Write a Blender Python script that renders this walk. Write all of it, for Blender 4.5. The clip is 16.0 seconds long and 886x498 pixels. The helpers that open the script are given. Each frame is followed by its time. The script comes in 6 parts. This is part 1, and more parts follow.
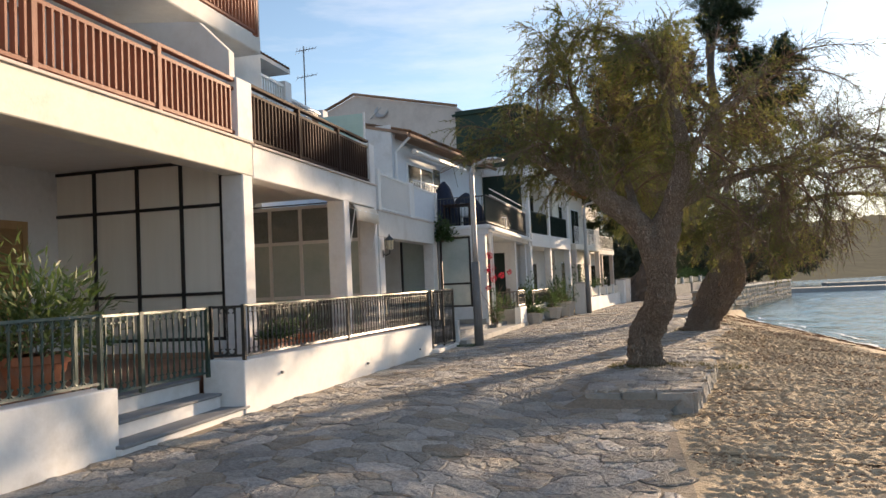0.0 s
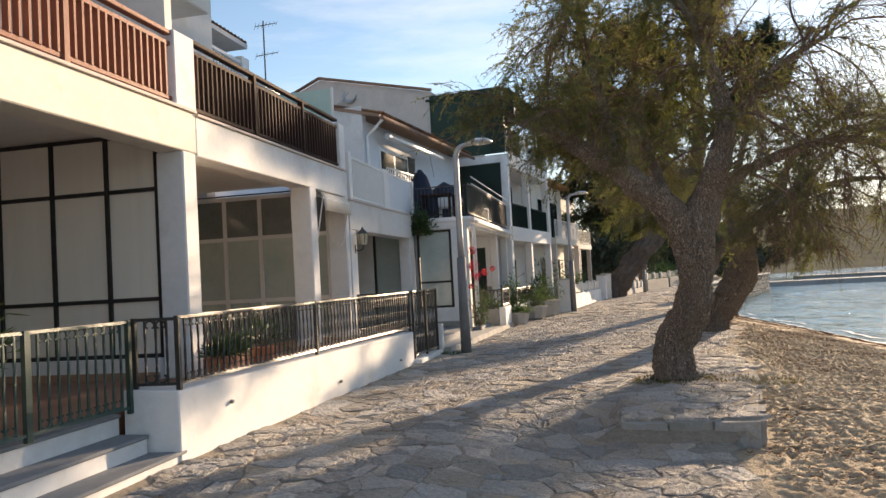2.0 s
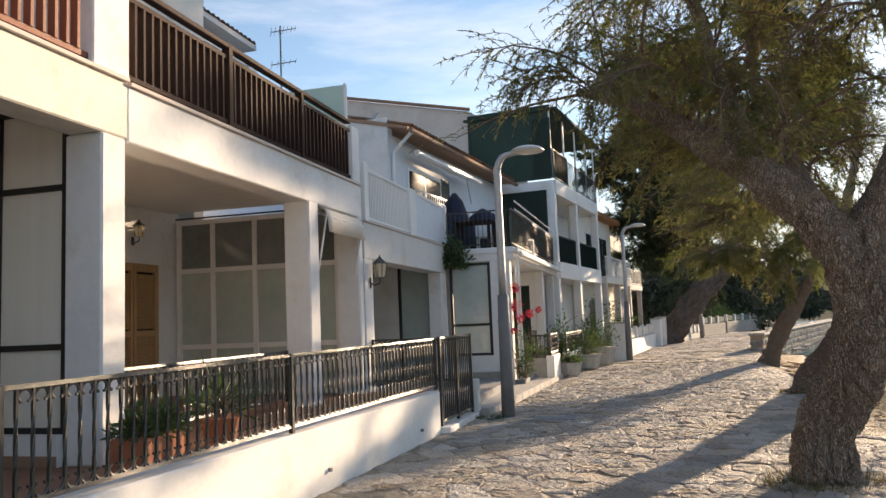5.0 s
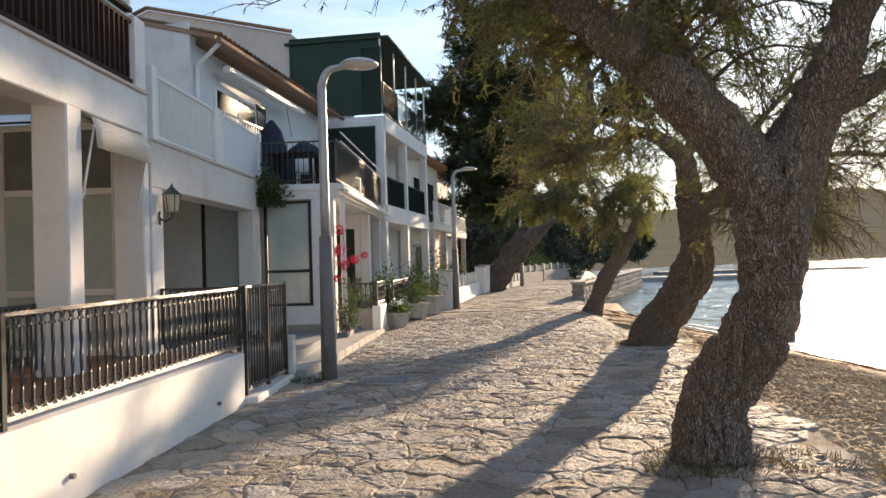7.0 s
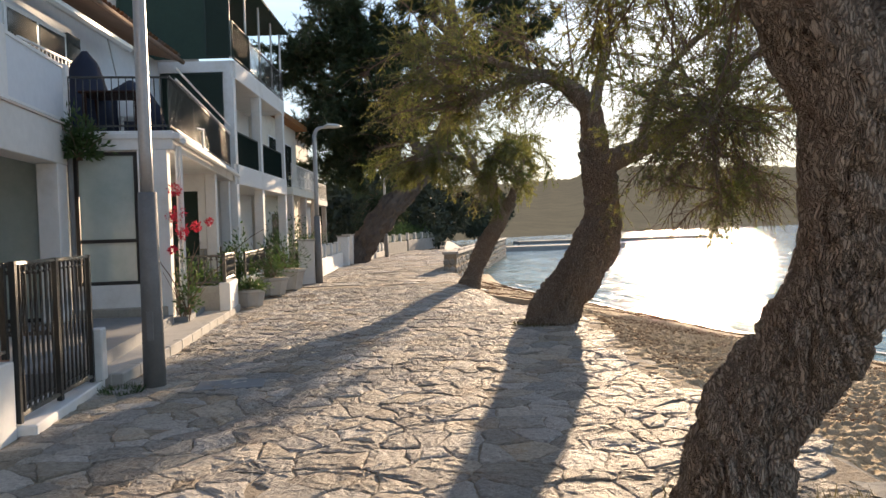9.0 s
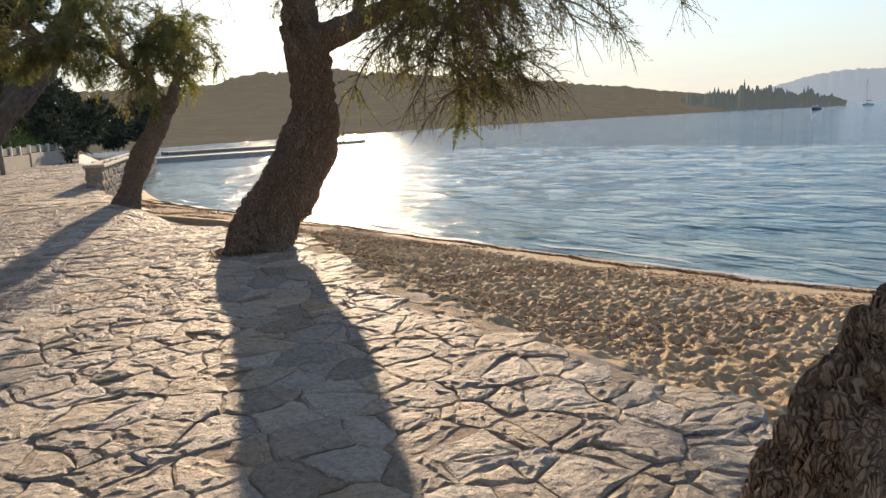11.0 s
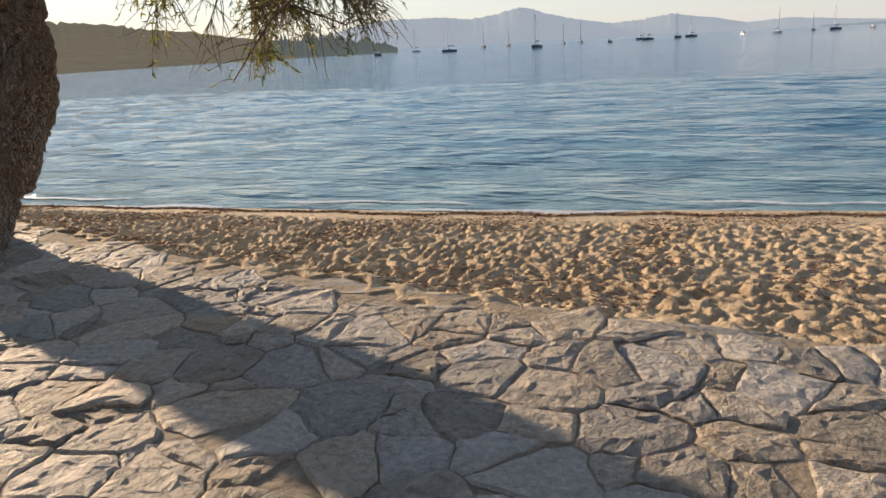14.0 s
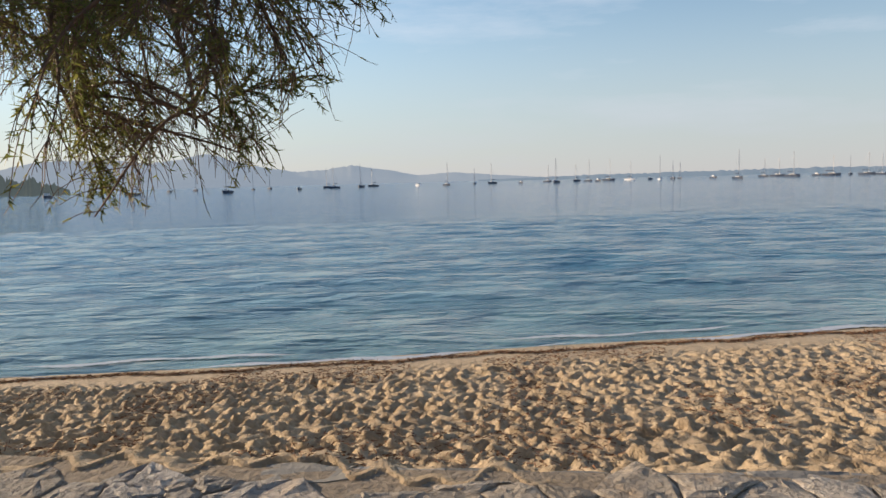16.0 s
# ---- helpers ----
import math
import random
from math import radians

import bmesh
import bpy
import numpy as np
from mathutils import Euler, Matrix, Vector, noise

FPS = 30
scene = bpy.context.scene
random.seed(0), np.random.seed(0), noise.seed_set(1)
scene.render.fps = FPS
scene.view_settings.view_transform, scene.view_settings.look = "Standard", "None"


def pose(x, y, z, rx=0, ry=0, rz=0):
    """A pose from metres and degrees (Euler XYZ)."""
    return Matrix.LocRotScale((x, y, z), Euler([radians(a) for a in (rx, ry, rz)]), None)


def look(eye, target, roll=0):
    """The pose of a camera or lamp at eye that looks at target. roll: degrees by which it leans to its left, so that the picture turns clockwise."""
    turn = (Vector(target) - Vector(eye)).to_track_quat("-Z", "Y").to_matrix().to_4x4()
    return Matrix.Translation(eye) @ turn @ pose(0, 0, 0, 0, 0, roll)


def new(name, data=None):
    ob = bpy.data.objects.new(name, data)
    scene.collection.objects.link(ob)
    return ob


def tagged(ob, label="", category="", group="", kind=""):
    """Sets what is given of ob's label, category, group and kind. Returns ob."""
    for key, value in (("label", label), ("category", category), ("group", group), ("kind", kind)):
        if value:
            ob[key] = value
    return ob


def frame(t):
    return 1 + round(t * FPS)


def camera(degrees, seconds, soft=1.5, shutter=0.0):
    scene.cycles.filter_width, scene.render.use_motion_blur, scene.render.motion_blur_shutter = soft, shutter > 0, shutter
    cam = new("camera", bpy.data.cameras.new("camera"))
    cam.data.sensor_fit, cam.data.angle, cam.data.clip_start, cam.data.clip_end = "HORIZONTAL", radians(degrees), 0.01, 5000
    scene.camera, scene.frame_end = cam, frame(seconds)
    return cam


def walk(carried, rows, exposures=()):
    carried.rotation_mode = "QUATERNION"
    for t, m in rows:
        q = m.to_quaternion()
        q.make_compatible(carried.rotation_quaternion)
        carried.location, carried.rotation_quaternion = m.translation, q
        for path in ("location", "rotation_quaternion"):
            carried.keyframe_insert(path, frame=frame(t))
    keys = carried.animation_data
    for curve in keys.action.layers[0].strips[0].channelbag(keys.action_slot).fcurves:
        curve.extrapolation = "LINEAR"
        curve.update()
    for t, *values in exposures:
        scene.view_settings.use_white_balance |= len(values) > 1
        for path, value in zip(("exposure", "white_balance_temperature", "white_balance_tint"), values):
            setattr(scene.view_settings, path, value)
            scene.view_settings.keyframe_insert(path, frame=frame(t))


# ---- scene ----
cam = camera(60.9, 16.0)
PATH = [
    (0, (-0.161, 0.016, 1.539), (-0.678, 1.946, 1.632), -2.6),
    (0.5, (-0.394, 0.468, 1.573), (-0.893, 2.403, 1.671), -2.6),
    (1, (-0.633, 1.002, 1.589), (-1.116, 2.941, 1.682), -3.0),
    (1.5, (-0.85, 1.548, 1.598), (-1.307, 3.493, 1.685), -3.2),
    (2, (-1.051, 2.139, 1.611), (-1.483, 4.09, 1.69), -3.2),
    (2.5, (-1.173, 2.691, 1.615), (-1.61, 4.642, 1.681), -3.2),
    (3, (-1.356, 3.312, 1.621), (-1.832, 5.253, 1.685), -3.1),
    (3.2, (-1.426, 3.505, 1.617), (-1.928, 5.44, 1.683), -3.0),
    (5.3, (-1.763, 5.675, 1.664), (-2.287, 7.595, 1.860), -2.3),
    (5.5, (-1.765, 5.849, 1.670), (-2.244, 7.782, 1.851), -2.3),
    (6, (-1.839, 6.358, 1.675), (-2.186, 8.323, 1.806), -2.5),
    (6.5, (-1.935, 6.853, 1.630), (-2.142, 8.841, 1.710), -2.2),
    (7, (-2.149, 7.339, 1.64), (-2.217, 9.337, 1.673), -1.7),
    (7.5, (-2.228, 7.963, 1.637), (-2.199, 9.963, 1.627), -1.6),
    (8, (-2.269, 8.589, 1.609), (-2.159, 10.586, 1.556), -1.2),
    (8.5, (-2.328, 9.187, 1.586), (-2.152, 11.178, 1.531), -1.5),
    (9, (-2.345, 9.791, 1.584), (-2.042, 11.767, 1.527), -1.8),
    (9.5, (-2.31, 10.528, 1.585), (-1.765, 12.448, 1.457), -2.1),
    (10, (-2.156, 11.32, 1.517), (-1.373, 13.147, 1.301), -2.5),
    (10.2, (-2.152, 11.566, 1.505), (-1.285, 13.351, 1.256), -2.5),
    (12.3, (-2.445, 13.749, 1.398), (-1.064, 15.133, 0.98), -4.1),
    (12.5, (-2.487, 13.935, 1.394), (-1.063, 15.27, 0.961), -4.2),
    (13, (-2.591, 14.382, 1.39), (-1.052, 15.57, 0.92), -4.0),
    (13.5, (-2.627, 14.877, 1.417), (-0.974, 15.885, 0.917), -3.6),
    (14, (-2.661, 15.337, 1.394), (-0.904, 16.139, 0.875), -3.1),
    (14.5, (-2.574, 15.783, 1.365), (-0.704, 16.35, 0.937), -1.7),
    (15, (-2.537, 16.195, 1.342), (-0.588, 16.524, 1.035), -0.9),
    (15.5, (-2.485, 16.59, 1.335), (-0.506, 16.752, 1.098), -1.3),
    (16, (-2.352, 17.047, 1.363), (-0.36, 17.073, 1.184), -1.5),
]
walk(cam, [(t, look(eye, target, roll)) for t, eye, target, roll in PATH],
     exposures=[(0, 0.98, 6850, 15), (6, 1.08, 6850, 15), (9, 1.05, 6850, 15), (12.5, 0.66, 6800, 15), (14, 0.84, 6800, 15), (16, 0.6, 6400, 13)])

# ---------- light ----------
SUN_AZ, SUN_EL = radians(25.5), radians(12.0)


def make_world():
    w = bpy.data.worlds.new("sky")
    scene.world = w
    w.use_nodes = True
    nt = w.node_tree
    bg = nt.nodes["Background"]
    sky = nt.nodes.new("ShaderNodeTexSky")
    sky.sky_type = 'NISHITA'
    sky.sun_disc = False
    sky.sun_elevation, sky.sun_rotation = SUN_EL, SUN_AZ
    sky.air_density, sky.dust_density, sky.ozone_density = 1.0, 0.12, 1.6
    geo = nt.nodes.new("ShaderNodeTexCoord")
    mp = nt.nodes.new("ShaderNodeMapping")
    mp.inputs["Scale"].default_value = (1.6, 1.6, 9.0)
    mp.inputs["Rotation"].default_value = (0.12, 0.1, 0.5)
    nz = nt.nodes.new("ShaderNodeTexNoise")
    nz.inputs["Scale"].default_value, nz.inputs["Detail"].default_value = 1.5, 7
    nz.inputs["Roughness"].default_value = 0.62
    ramp = nt.nodes.new("ShaderNodeValToRGB")
    ramp.color_ramp.elements[0].position, ramp.color_ramp.elements[1].position = 0.47, 0.82
    ramp.color_ramp.elements[1].color = (0.6, 0.6, 0.6, 1)
    mix = nt.nodes.new("ShaderNodeMix")
    mix.data_type = 'RGBA'
    lk = nt.links.new
    lk(geo.outputs["Generated"], mp.inputs[0])
    lk(mp.outputs[0], nz.inputs["Vector"])
    lk(nz.outputs[0], ramp.inputs[0])
    lk(ramp.outputs[0], mix.inputs["Factor"])
    lk(sky.outputs[0], mix.inputs["A"])
    mix.inputs["B"].default_value = (5.2, 5.35, 5.6, 1)
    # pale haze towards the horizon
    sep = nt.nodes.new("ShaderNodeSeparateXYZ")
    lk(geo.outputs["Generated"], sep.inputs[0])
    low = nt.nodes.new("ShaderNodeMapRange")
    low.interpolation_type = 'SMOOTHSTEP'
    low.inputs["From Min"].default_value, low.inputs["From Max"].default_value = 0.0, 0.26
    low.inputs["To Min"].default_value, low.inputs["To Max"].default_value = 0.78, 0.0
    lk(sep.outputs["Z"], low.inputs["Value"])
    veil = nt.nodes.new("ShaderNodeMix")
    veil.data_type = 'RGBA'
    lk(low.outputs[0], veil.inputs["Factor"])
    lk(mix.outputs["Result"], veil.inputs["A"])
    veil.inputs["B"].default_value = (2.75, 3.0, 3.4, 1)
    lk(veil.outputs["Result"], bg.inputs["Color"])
    bg.inputs["Strength"].default_value = 0.117


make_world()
sun_data = bpy.data.lights.new("sun", 'SUN')
sun_data.energy, sun_data.angle, sun_data.color = 4.9, radians(0.6), (1.0, 0.77, 0.52)
sun = new("sun", sun_data)
sun_way = Vector((math.sin(SUN_AZ) * math.cos(SUN_EL), math.cos(SUN_AZ) * math.cos(SUN_EL), math.sin(SUN_EL)))
sun.matrix_world = look(sun_way * 30, (0, 0, 0))


# ---------- materials ----------
def surface(name, c1, c2, scale=3.0, rough=0.8, bump=0.15, bscale=40.0, metal=0.0, stain=None, stain_scale=0.7,
            stretch=(1, 1, 1), vary=0.0, bdist=0.01, coat=0.0, spec=0.5, grain=0.35):
    """Two-scale colour noise, an optional stain colour, fine relief; in world metres."""
    m = bpy.data.materials.new(name)
    m.use_nodes = True
    nt = m.node_tree
    lk = nt.links.new
    b = nt.nodes["Principled BSDF"]
    geo = nt.nodes.new("ShaderNodeNewGeometry")
    mp = nt.nodes.new("ShaderNodeMapping")
    mp.inputs["Scale"].default_value = stretch
    lk(geo.outputs["Position"], mp.inputs[0])

    def nz(s, det=6, ro=0.6):
        n = nt.nodes.new("ShaderNodeTexNoise")
        n.inputs["Scale"].default_value, n.inputs["Detail"].default_value, n.inputs["Roughness"].default_value = s, det, ro
        lk(mp.outputs[0], n.inputs["Vector"])
        return n.outputs[0]

    def mix(f, a, bb, mode='MIX'):
        x = nt.nodes.new("ShaderNodeMix")
        x.data_type, x.blend_type = 'RGBA', mode
        for sock, v in ((x.inputs["Factor"], f), (x.inputs["A"], a), (x.inputs["B"], bb)):
            if hasattr(v, "links"):
                lk(v, sock)
            elif isinstance(v, tuple):
                sock.default_value = (*v, 1)
            else:
                sock.default_value = v
        return x.outputs["Result"]

    def ramp(v, lo, hi):
        r = nt.nodes.new("ShaderNodeMapRange")
        r.inputs["From Min"].default_value, r.inputs["From Max"].default_value = lo, hi
        lk(v, r.inputs["Value"])
        return r.outputs[0]

    col = mix(ramp(nz(scale), 0.3, 0.7), c1, c2)
    fine = ramp(nz(scale * 9, 4), 0.25, 0.75)
    dark = tuple(v * (0.82 if grain < .5 else 0.62) for v in c1)
    col = mix(grain, col, mix(fine, dark, c2))
    if stain:
        col = mix(ramp(nz(stain_scale, 8, 0.7), 0.52, 0.72), col, mix(0.6, col, stain))
    if vary:
        oi = nt.nodes.new("ShaderNodeObjectInfo")
        ad = nt.nodes.new("ShaderNodeMath")
        ad.operation = 'ADD'
        lk(oi.outputs["Random"], ad.inputs[0])
        lk(geo.outputs["Random Per Island"], ad.inputs[1])
        fr = nt.nodes.new("ShaderNodeMath")
        fr.operation = 'FRACT'
        lk(ad.outputs[0], fr.inputs[0])
        hsv = nt.nodes.new("ShaderNodeHueSaturation")
        lk(col, hsv.inputs["Color"])
        lk(ramp(fr.outputs[0], -0.0, 1.0), hsv.inputs["Value"])
        mr = [n for n in nt.nodes if n.type == 'MAP_RANGE'][-1]
        mr.inputs["To Min"].default_value, mr.inputs["To Max"].default_value = 1 - vary, 1 + vary
        wn = nt.nodes.new("ShaderNodeTexWhiteNoise")
        wn.noise_dimensions = '1D'
        lk(fr.outputs[0], wn.inputs["W"])
        lk(ramp(wn.outputs["Value"], 0, 1), hsv.inputs["Saturation"])
        mr = [n for n in nt.nodes if n.type == 'MAP_RANGE'][-1]
        mr.inputs["To Min"].default_value, mr.inputs["To Max"].default_value = 0.5, 1.5
        col = hsv.outputs[0]
    lk(col, b.inputs["Base Color"])
    b.inputs["Roughness"].default_value, b.inputs["Metallic"].default_value = rough, metal
    b.inputs["Coat Weight"].default_value = coat
    b.inputs["Specular IOR Level"].default_value = spec
    if bump:
        bp = nt.nodes.new("ShaderNodeBump")
        bp.inputs["Strength"].default_value, bp.inputs["Distance"].default_value = bump, bdist
        lk(nz(bscale, 8, 0.65), bp.inputs["Height"])
        lk(bp.outputs[0], b.inputs["Normal"])
    return m


WHITE = surface("white_render", (0.78, 0.78, 0.77), (0.84, 0.84, 0.83), 1.2, 0.85, 0.25, 30, stain=(0.55, 0.53, 0.48), stain_scale=1.1)
CREAM = surface("cream_render", (0.76, 0.72, 0.62), (0.83, 0.80, 0.71), 1.0, 0.85, 0.3, 25, stain=(0.45, 0.42, 0.36), stain_scale=1.4)
OFFWHITE = surface("old_white_render", (0.66, 0.65, 0.62), (0.76, 0.75, 0.72), 0.8, 0.9, 0.3, 22, stain=(0.42, 0.38, 0.32), stain_scale=0.9)
BLUEWHITE = surface("cool_white_render", (0.66, 0.70, 0.76), (0.72, 0.76, 0.80), 0.8, 0.9, 0.2, 22)
PINKISH = surface("pale_pink_render", (0.62, 0.54, 0.48), (0.70, 0.62, 0.56), 0.6, 0.9, 0.25, 20, stain=(0.45, 0.38, 0.34))
REDWOOD = surface("red_stained_wood", (0.20, 0.075, 0.045), (0.30, 0.12, 0.07), 4, 0.6, 0.3, 60, stretch=(6, 6, 0.7), spec=0.3)
DARKWOOD = surface("dark_stained_wood", (0.03, 0.017, 0.013), (0.06, 0.033, 0.025), 4, 0.7, 0.3, 60, stretch=(6, 6, 0.7), spec=0.12)
SHUTTER = surface("varnished_shutter_wood", (0.42, 0.25, 0.11), (0.54, 0.34, 0.17), 3, 0.5, 0.3, 50, stretch=(5, 5, 0.8))
IRON = surface("black_painted_iron", (0.012, 0.014, 0.013), (0.03, 0.032, 0.03), 9, 0.38, 0.25, 120, spec=0.7)
GREENIRON = surface("green_painted_iron", (0.012, 0.045, 0.032), (0.02, 0.06, 0.045), 9, 0.4, 0.25, 120, spec=0.7)
FRAME_BLACK = surface("black_window_frame", (0.012, 0.011, 0.010), (0.025, 0.022, 0.02), 6, 0.5, 0.2, 80)
FRAME_WHITE = surface("white_window_frame", (0.76, 0.77, 0.76), (0.82, 0.83, 0.82), 3, 0.4, 0.1, 60)
RIBGLASS = surface("frosted_ribbed_glass", (0.80, 0.76, 0.66), (0.86, 0.83, 0.75), 0.7, 0.22, 0.35, 60, stretch=(1, 1, 0.06), spec=0.6)
GLASS = surface("curtained_window_glass", (0.40, 0.48, 0.45), (0.52, 0.58, 0.55), 0.9, 0.10, 0.0, 10, stain=(0.30, 0.40, 0.36), stain_scale=1.2, spec=0.7)
# clear upper panes: their dark reflection is painted into the glass colour
REFLECTGLASS = surface("dark_reflection_upper_glass", (0.13, 0.155, 0.15), (0.24, 0.27, 0.265), 1.6, 0.08, 0.0, 10, stain=(0.10, 0.11, 0.105), stain_scale=2.2, spec=0.7)
DARKGLASS = surface("dark_window_glass", (0.02, 0.025, 0.025), (0.05, 0.055, 0.05), 1, 0.08, 0.0, 10, spec=0.7)
AQUA = surface("aqua_glass_panel", (0.42, 0.62, 0.58), (0.50, 0.68, 0.64), 1, 0.35, 0.05, 30)
STEP = surface("grey_cement_step", (0.20, 0.21, 0.22), (0.28, 0.29, 0.30), 2, 0.85, 0.3, 60, stain=(0.12, 0.12, 0.12), stain_scale=2)
TERRACOTTA_FLOOR = surface("terracotta_floor", (0.26, 0.12, 0.07), (0.36, 0.18, 0.11), 2, 0.6, 0.2, 40)
TERRACOTTA = surface("terracotta_pot", (0.42, 0.15, 0.07), (0.52, 0.21, 0.11), 4, 0.8, 0.2, 60, stain=(0.35, 0.25, 0.2), stain_scale=5)
TILE = surface("weathered_roof_tile", (0.20, 0.12, 0.08), (0.34, 0.21, 0.14), 5, 0.9, 0.4, 40, stain=(0.10, 0.09, 0.07), stain_scale=2, vary=0.25)
SOFFIT = surface("brown_soffit", (0.32, 0.19, 0.12), (0.42, 0.27, 0.18), 3, 0.8, 0.2, 30)
STONE = surface("crazy_paving_stone", (0.37, 0.335, 0.29), (0.60, 0.55, 0.48), 3.2, 0.7, 1.0, 11, stain=(0.46, 0.33, 0.22), stain_scale=1.2, vary=0.3, bdist=0.09, spec=0.4, grain=0.7)
MORTAR = surface("sandy_mortar", (0.27, 0.225, 0.17), (0.44, 0.37, 0.285), 3, 0.95, 1.0, 14, bdist=.05, grain=0.6)
EARTH = surface("dry_earth", (0.24, 0.20, 0.15), (0.32, 0.27, 0.2), 0.5, 0.95, 0.5, 12)
CONCRETE = surface("pale_concrete", (0.38, 0.37, 0.35), (0.48, 0.47, 0.44), 1.5, 0.9, 0.3, 40, stain=(0.25, 0.24, 0.22))
RUBBLE = surface("grey_rubble_stone", (0.24, 0.235, 0.22), (0.38, 0.37, 0.34), 3, 0.9, 0.7, 20, vary=0.25, bdist=0.03)
SAND = surface("damp_beach_sand", (0.52, 0.40, 0.255), (0.70, 0.555, 0.37), 2.0, 0.9, 1.0, 26, stain=(0.30, 0.19, 0.10), stain_scale=0.9, bdist=0.04, grain=0.6)
WEED = surface("dry_seagrass", (0.13, 0.065, 0.035), (0.30, 0.16, 0.08), 8, 0.9, 0.3, 60)
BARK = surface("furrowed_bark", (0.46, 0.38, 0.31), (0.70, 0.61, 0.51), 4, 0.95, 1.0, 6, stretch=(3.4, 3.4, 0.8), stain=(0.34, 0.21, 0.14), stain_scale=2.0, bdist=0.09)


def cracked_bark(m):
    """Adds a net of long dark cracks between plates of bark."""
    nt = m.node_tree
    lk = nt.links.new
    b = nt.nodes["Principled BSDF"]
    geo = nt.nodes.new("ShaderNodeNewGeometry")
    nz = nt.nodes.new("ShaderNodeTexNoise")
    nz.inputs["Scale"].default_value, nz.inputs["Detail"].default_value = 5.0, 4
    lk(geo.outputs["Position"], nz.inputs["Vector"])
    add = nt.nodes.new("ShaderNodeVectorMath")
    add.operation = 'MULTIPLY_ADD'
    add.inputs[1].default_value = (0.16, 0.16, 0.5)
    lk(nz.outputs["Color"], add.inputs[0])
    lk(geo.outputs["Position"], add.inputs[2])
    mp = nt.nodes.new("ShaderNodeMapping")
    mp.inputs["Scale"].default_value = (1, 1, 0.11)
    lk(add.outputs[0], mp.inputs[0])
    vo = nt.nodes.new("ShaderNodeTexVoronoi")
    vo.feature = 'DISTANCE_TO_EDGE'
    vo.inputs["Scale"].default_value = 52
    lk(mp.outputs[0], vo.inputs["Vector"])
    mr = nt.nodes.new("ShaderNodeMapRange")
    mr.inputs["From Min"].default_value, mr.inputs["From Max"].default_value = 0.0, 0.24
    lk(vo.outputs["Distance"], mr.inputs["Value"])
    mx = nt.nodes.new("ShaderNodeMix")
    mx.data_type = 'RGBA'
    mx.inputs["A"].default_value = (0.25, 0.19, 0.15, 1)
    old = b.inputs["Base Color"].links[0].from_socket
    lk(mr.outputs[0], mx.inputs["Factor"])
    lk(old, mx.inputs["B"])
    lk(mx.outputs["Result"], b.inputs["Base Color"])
    bp = nt.nodes.new("ShaderNodeBump")
    bp.inputs["Strength"].default_value, bp.inputs["Distance"].default_value = 1.0, 0.035
    lk(mr.outputs[0], bp.inputs["Height"])
    lk(b.inputs["Normal"].links[0].from_socket, bp.inputs["Normal"])
    lk(bp.outputs[0], b.inputs["Normal"])


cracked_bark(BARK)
PINEBARK = surface("pine_bark", (0.10, 0.08, 0.07), (0.20, 0.16, 0.13), 4, 0.95, 1.0, 7, stretch=(1, 1, 0.5), bdist=0.06)
TWIG = surface("twig_bark", (0.13, 0.085, 0.06), (0.22, 0.15, 0.11), 10, 0.9, 0.2, 60)
GALV = surface("galvanised_steel", (0.40, 0.41, 0.42), (0.52, 0.53, 0.54), 3, 0.45, 0.1, 50, metal=0.5)
GREYPAINT = surface("grey_painted_steel", (0.16, 0.165, 0.17), (0.22, 0.225, 0.23), 4, 0.6, 0.2, 50)
LAMPGLASS = surface("lamp_cover", (0.65, 0.66, 0.62), (0.72, 0.73, 0.70), 3, 0.2, 0.05, 30)
GREENNET = surface("green_shade_net", (0.018, 0.04, 0.03), (0.03, 0.065, 0.045), 0.9, 0.8, 0.5, 150)
LATTICE = surface("dark_green_lattice", (0.012, 0.03, 0.024), (0.022, 0.045, 0.035), 5, 0.6, 0.2, 80)
NAVY = surface("navy_canvas", (0.012, 0.018, 0.04), (0.02, 0.03, 0.06), 4, 0.85, 0.4, 60)
CANVAS = surface("cream_awning_canvas", (0.66, 0.60, 0.50), (0.74, 0.69, 0.60), 3, 0.9, 0.3, 80)
FLOWER = surface("red_bougainvillea", (0.55, 0.02, 0.06), (0.72, 0.05, 0.10), 15, 0.7, 0.1, 60)
HULL = surface("white_boat_hull", (0.56, 0.57, 0.58), (0.68, 0.69, 0.70), 0.6, 0.4, 0.05, 10)
# dark blue of sail covers and hulls; on most hulls it paints backlit shade
HULLBACKLIT_COVER = surface("dark_blue_backlit_hull_and_cover", (0.03, 0.045, 0.08), (0.05, 0.07, 0.11), 0.6, 0.4, 0.05, 10)
MAST = surface("aluminium_mast", (0.35, 0.35, 0.36), (0.48, 0.48, 0.49), 0.6, 0.5, 0.05, 10)
LANTERNGLASS = surface("amber_lantern_glass", (0.68, 0.58, 0.40), (0.76, 0.67, 0.48), 6, 0.2, 0.1, 40)
CEIL = surface("porch_ceiling", (0.78, 0.77, 0.74), (0.83, 0.82, 0.79), 0.6, 0.9, 0.15, 25)


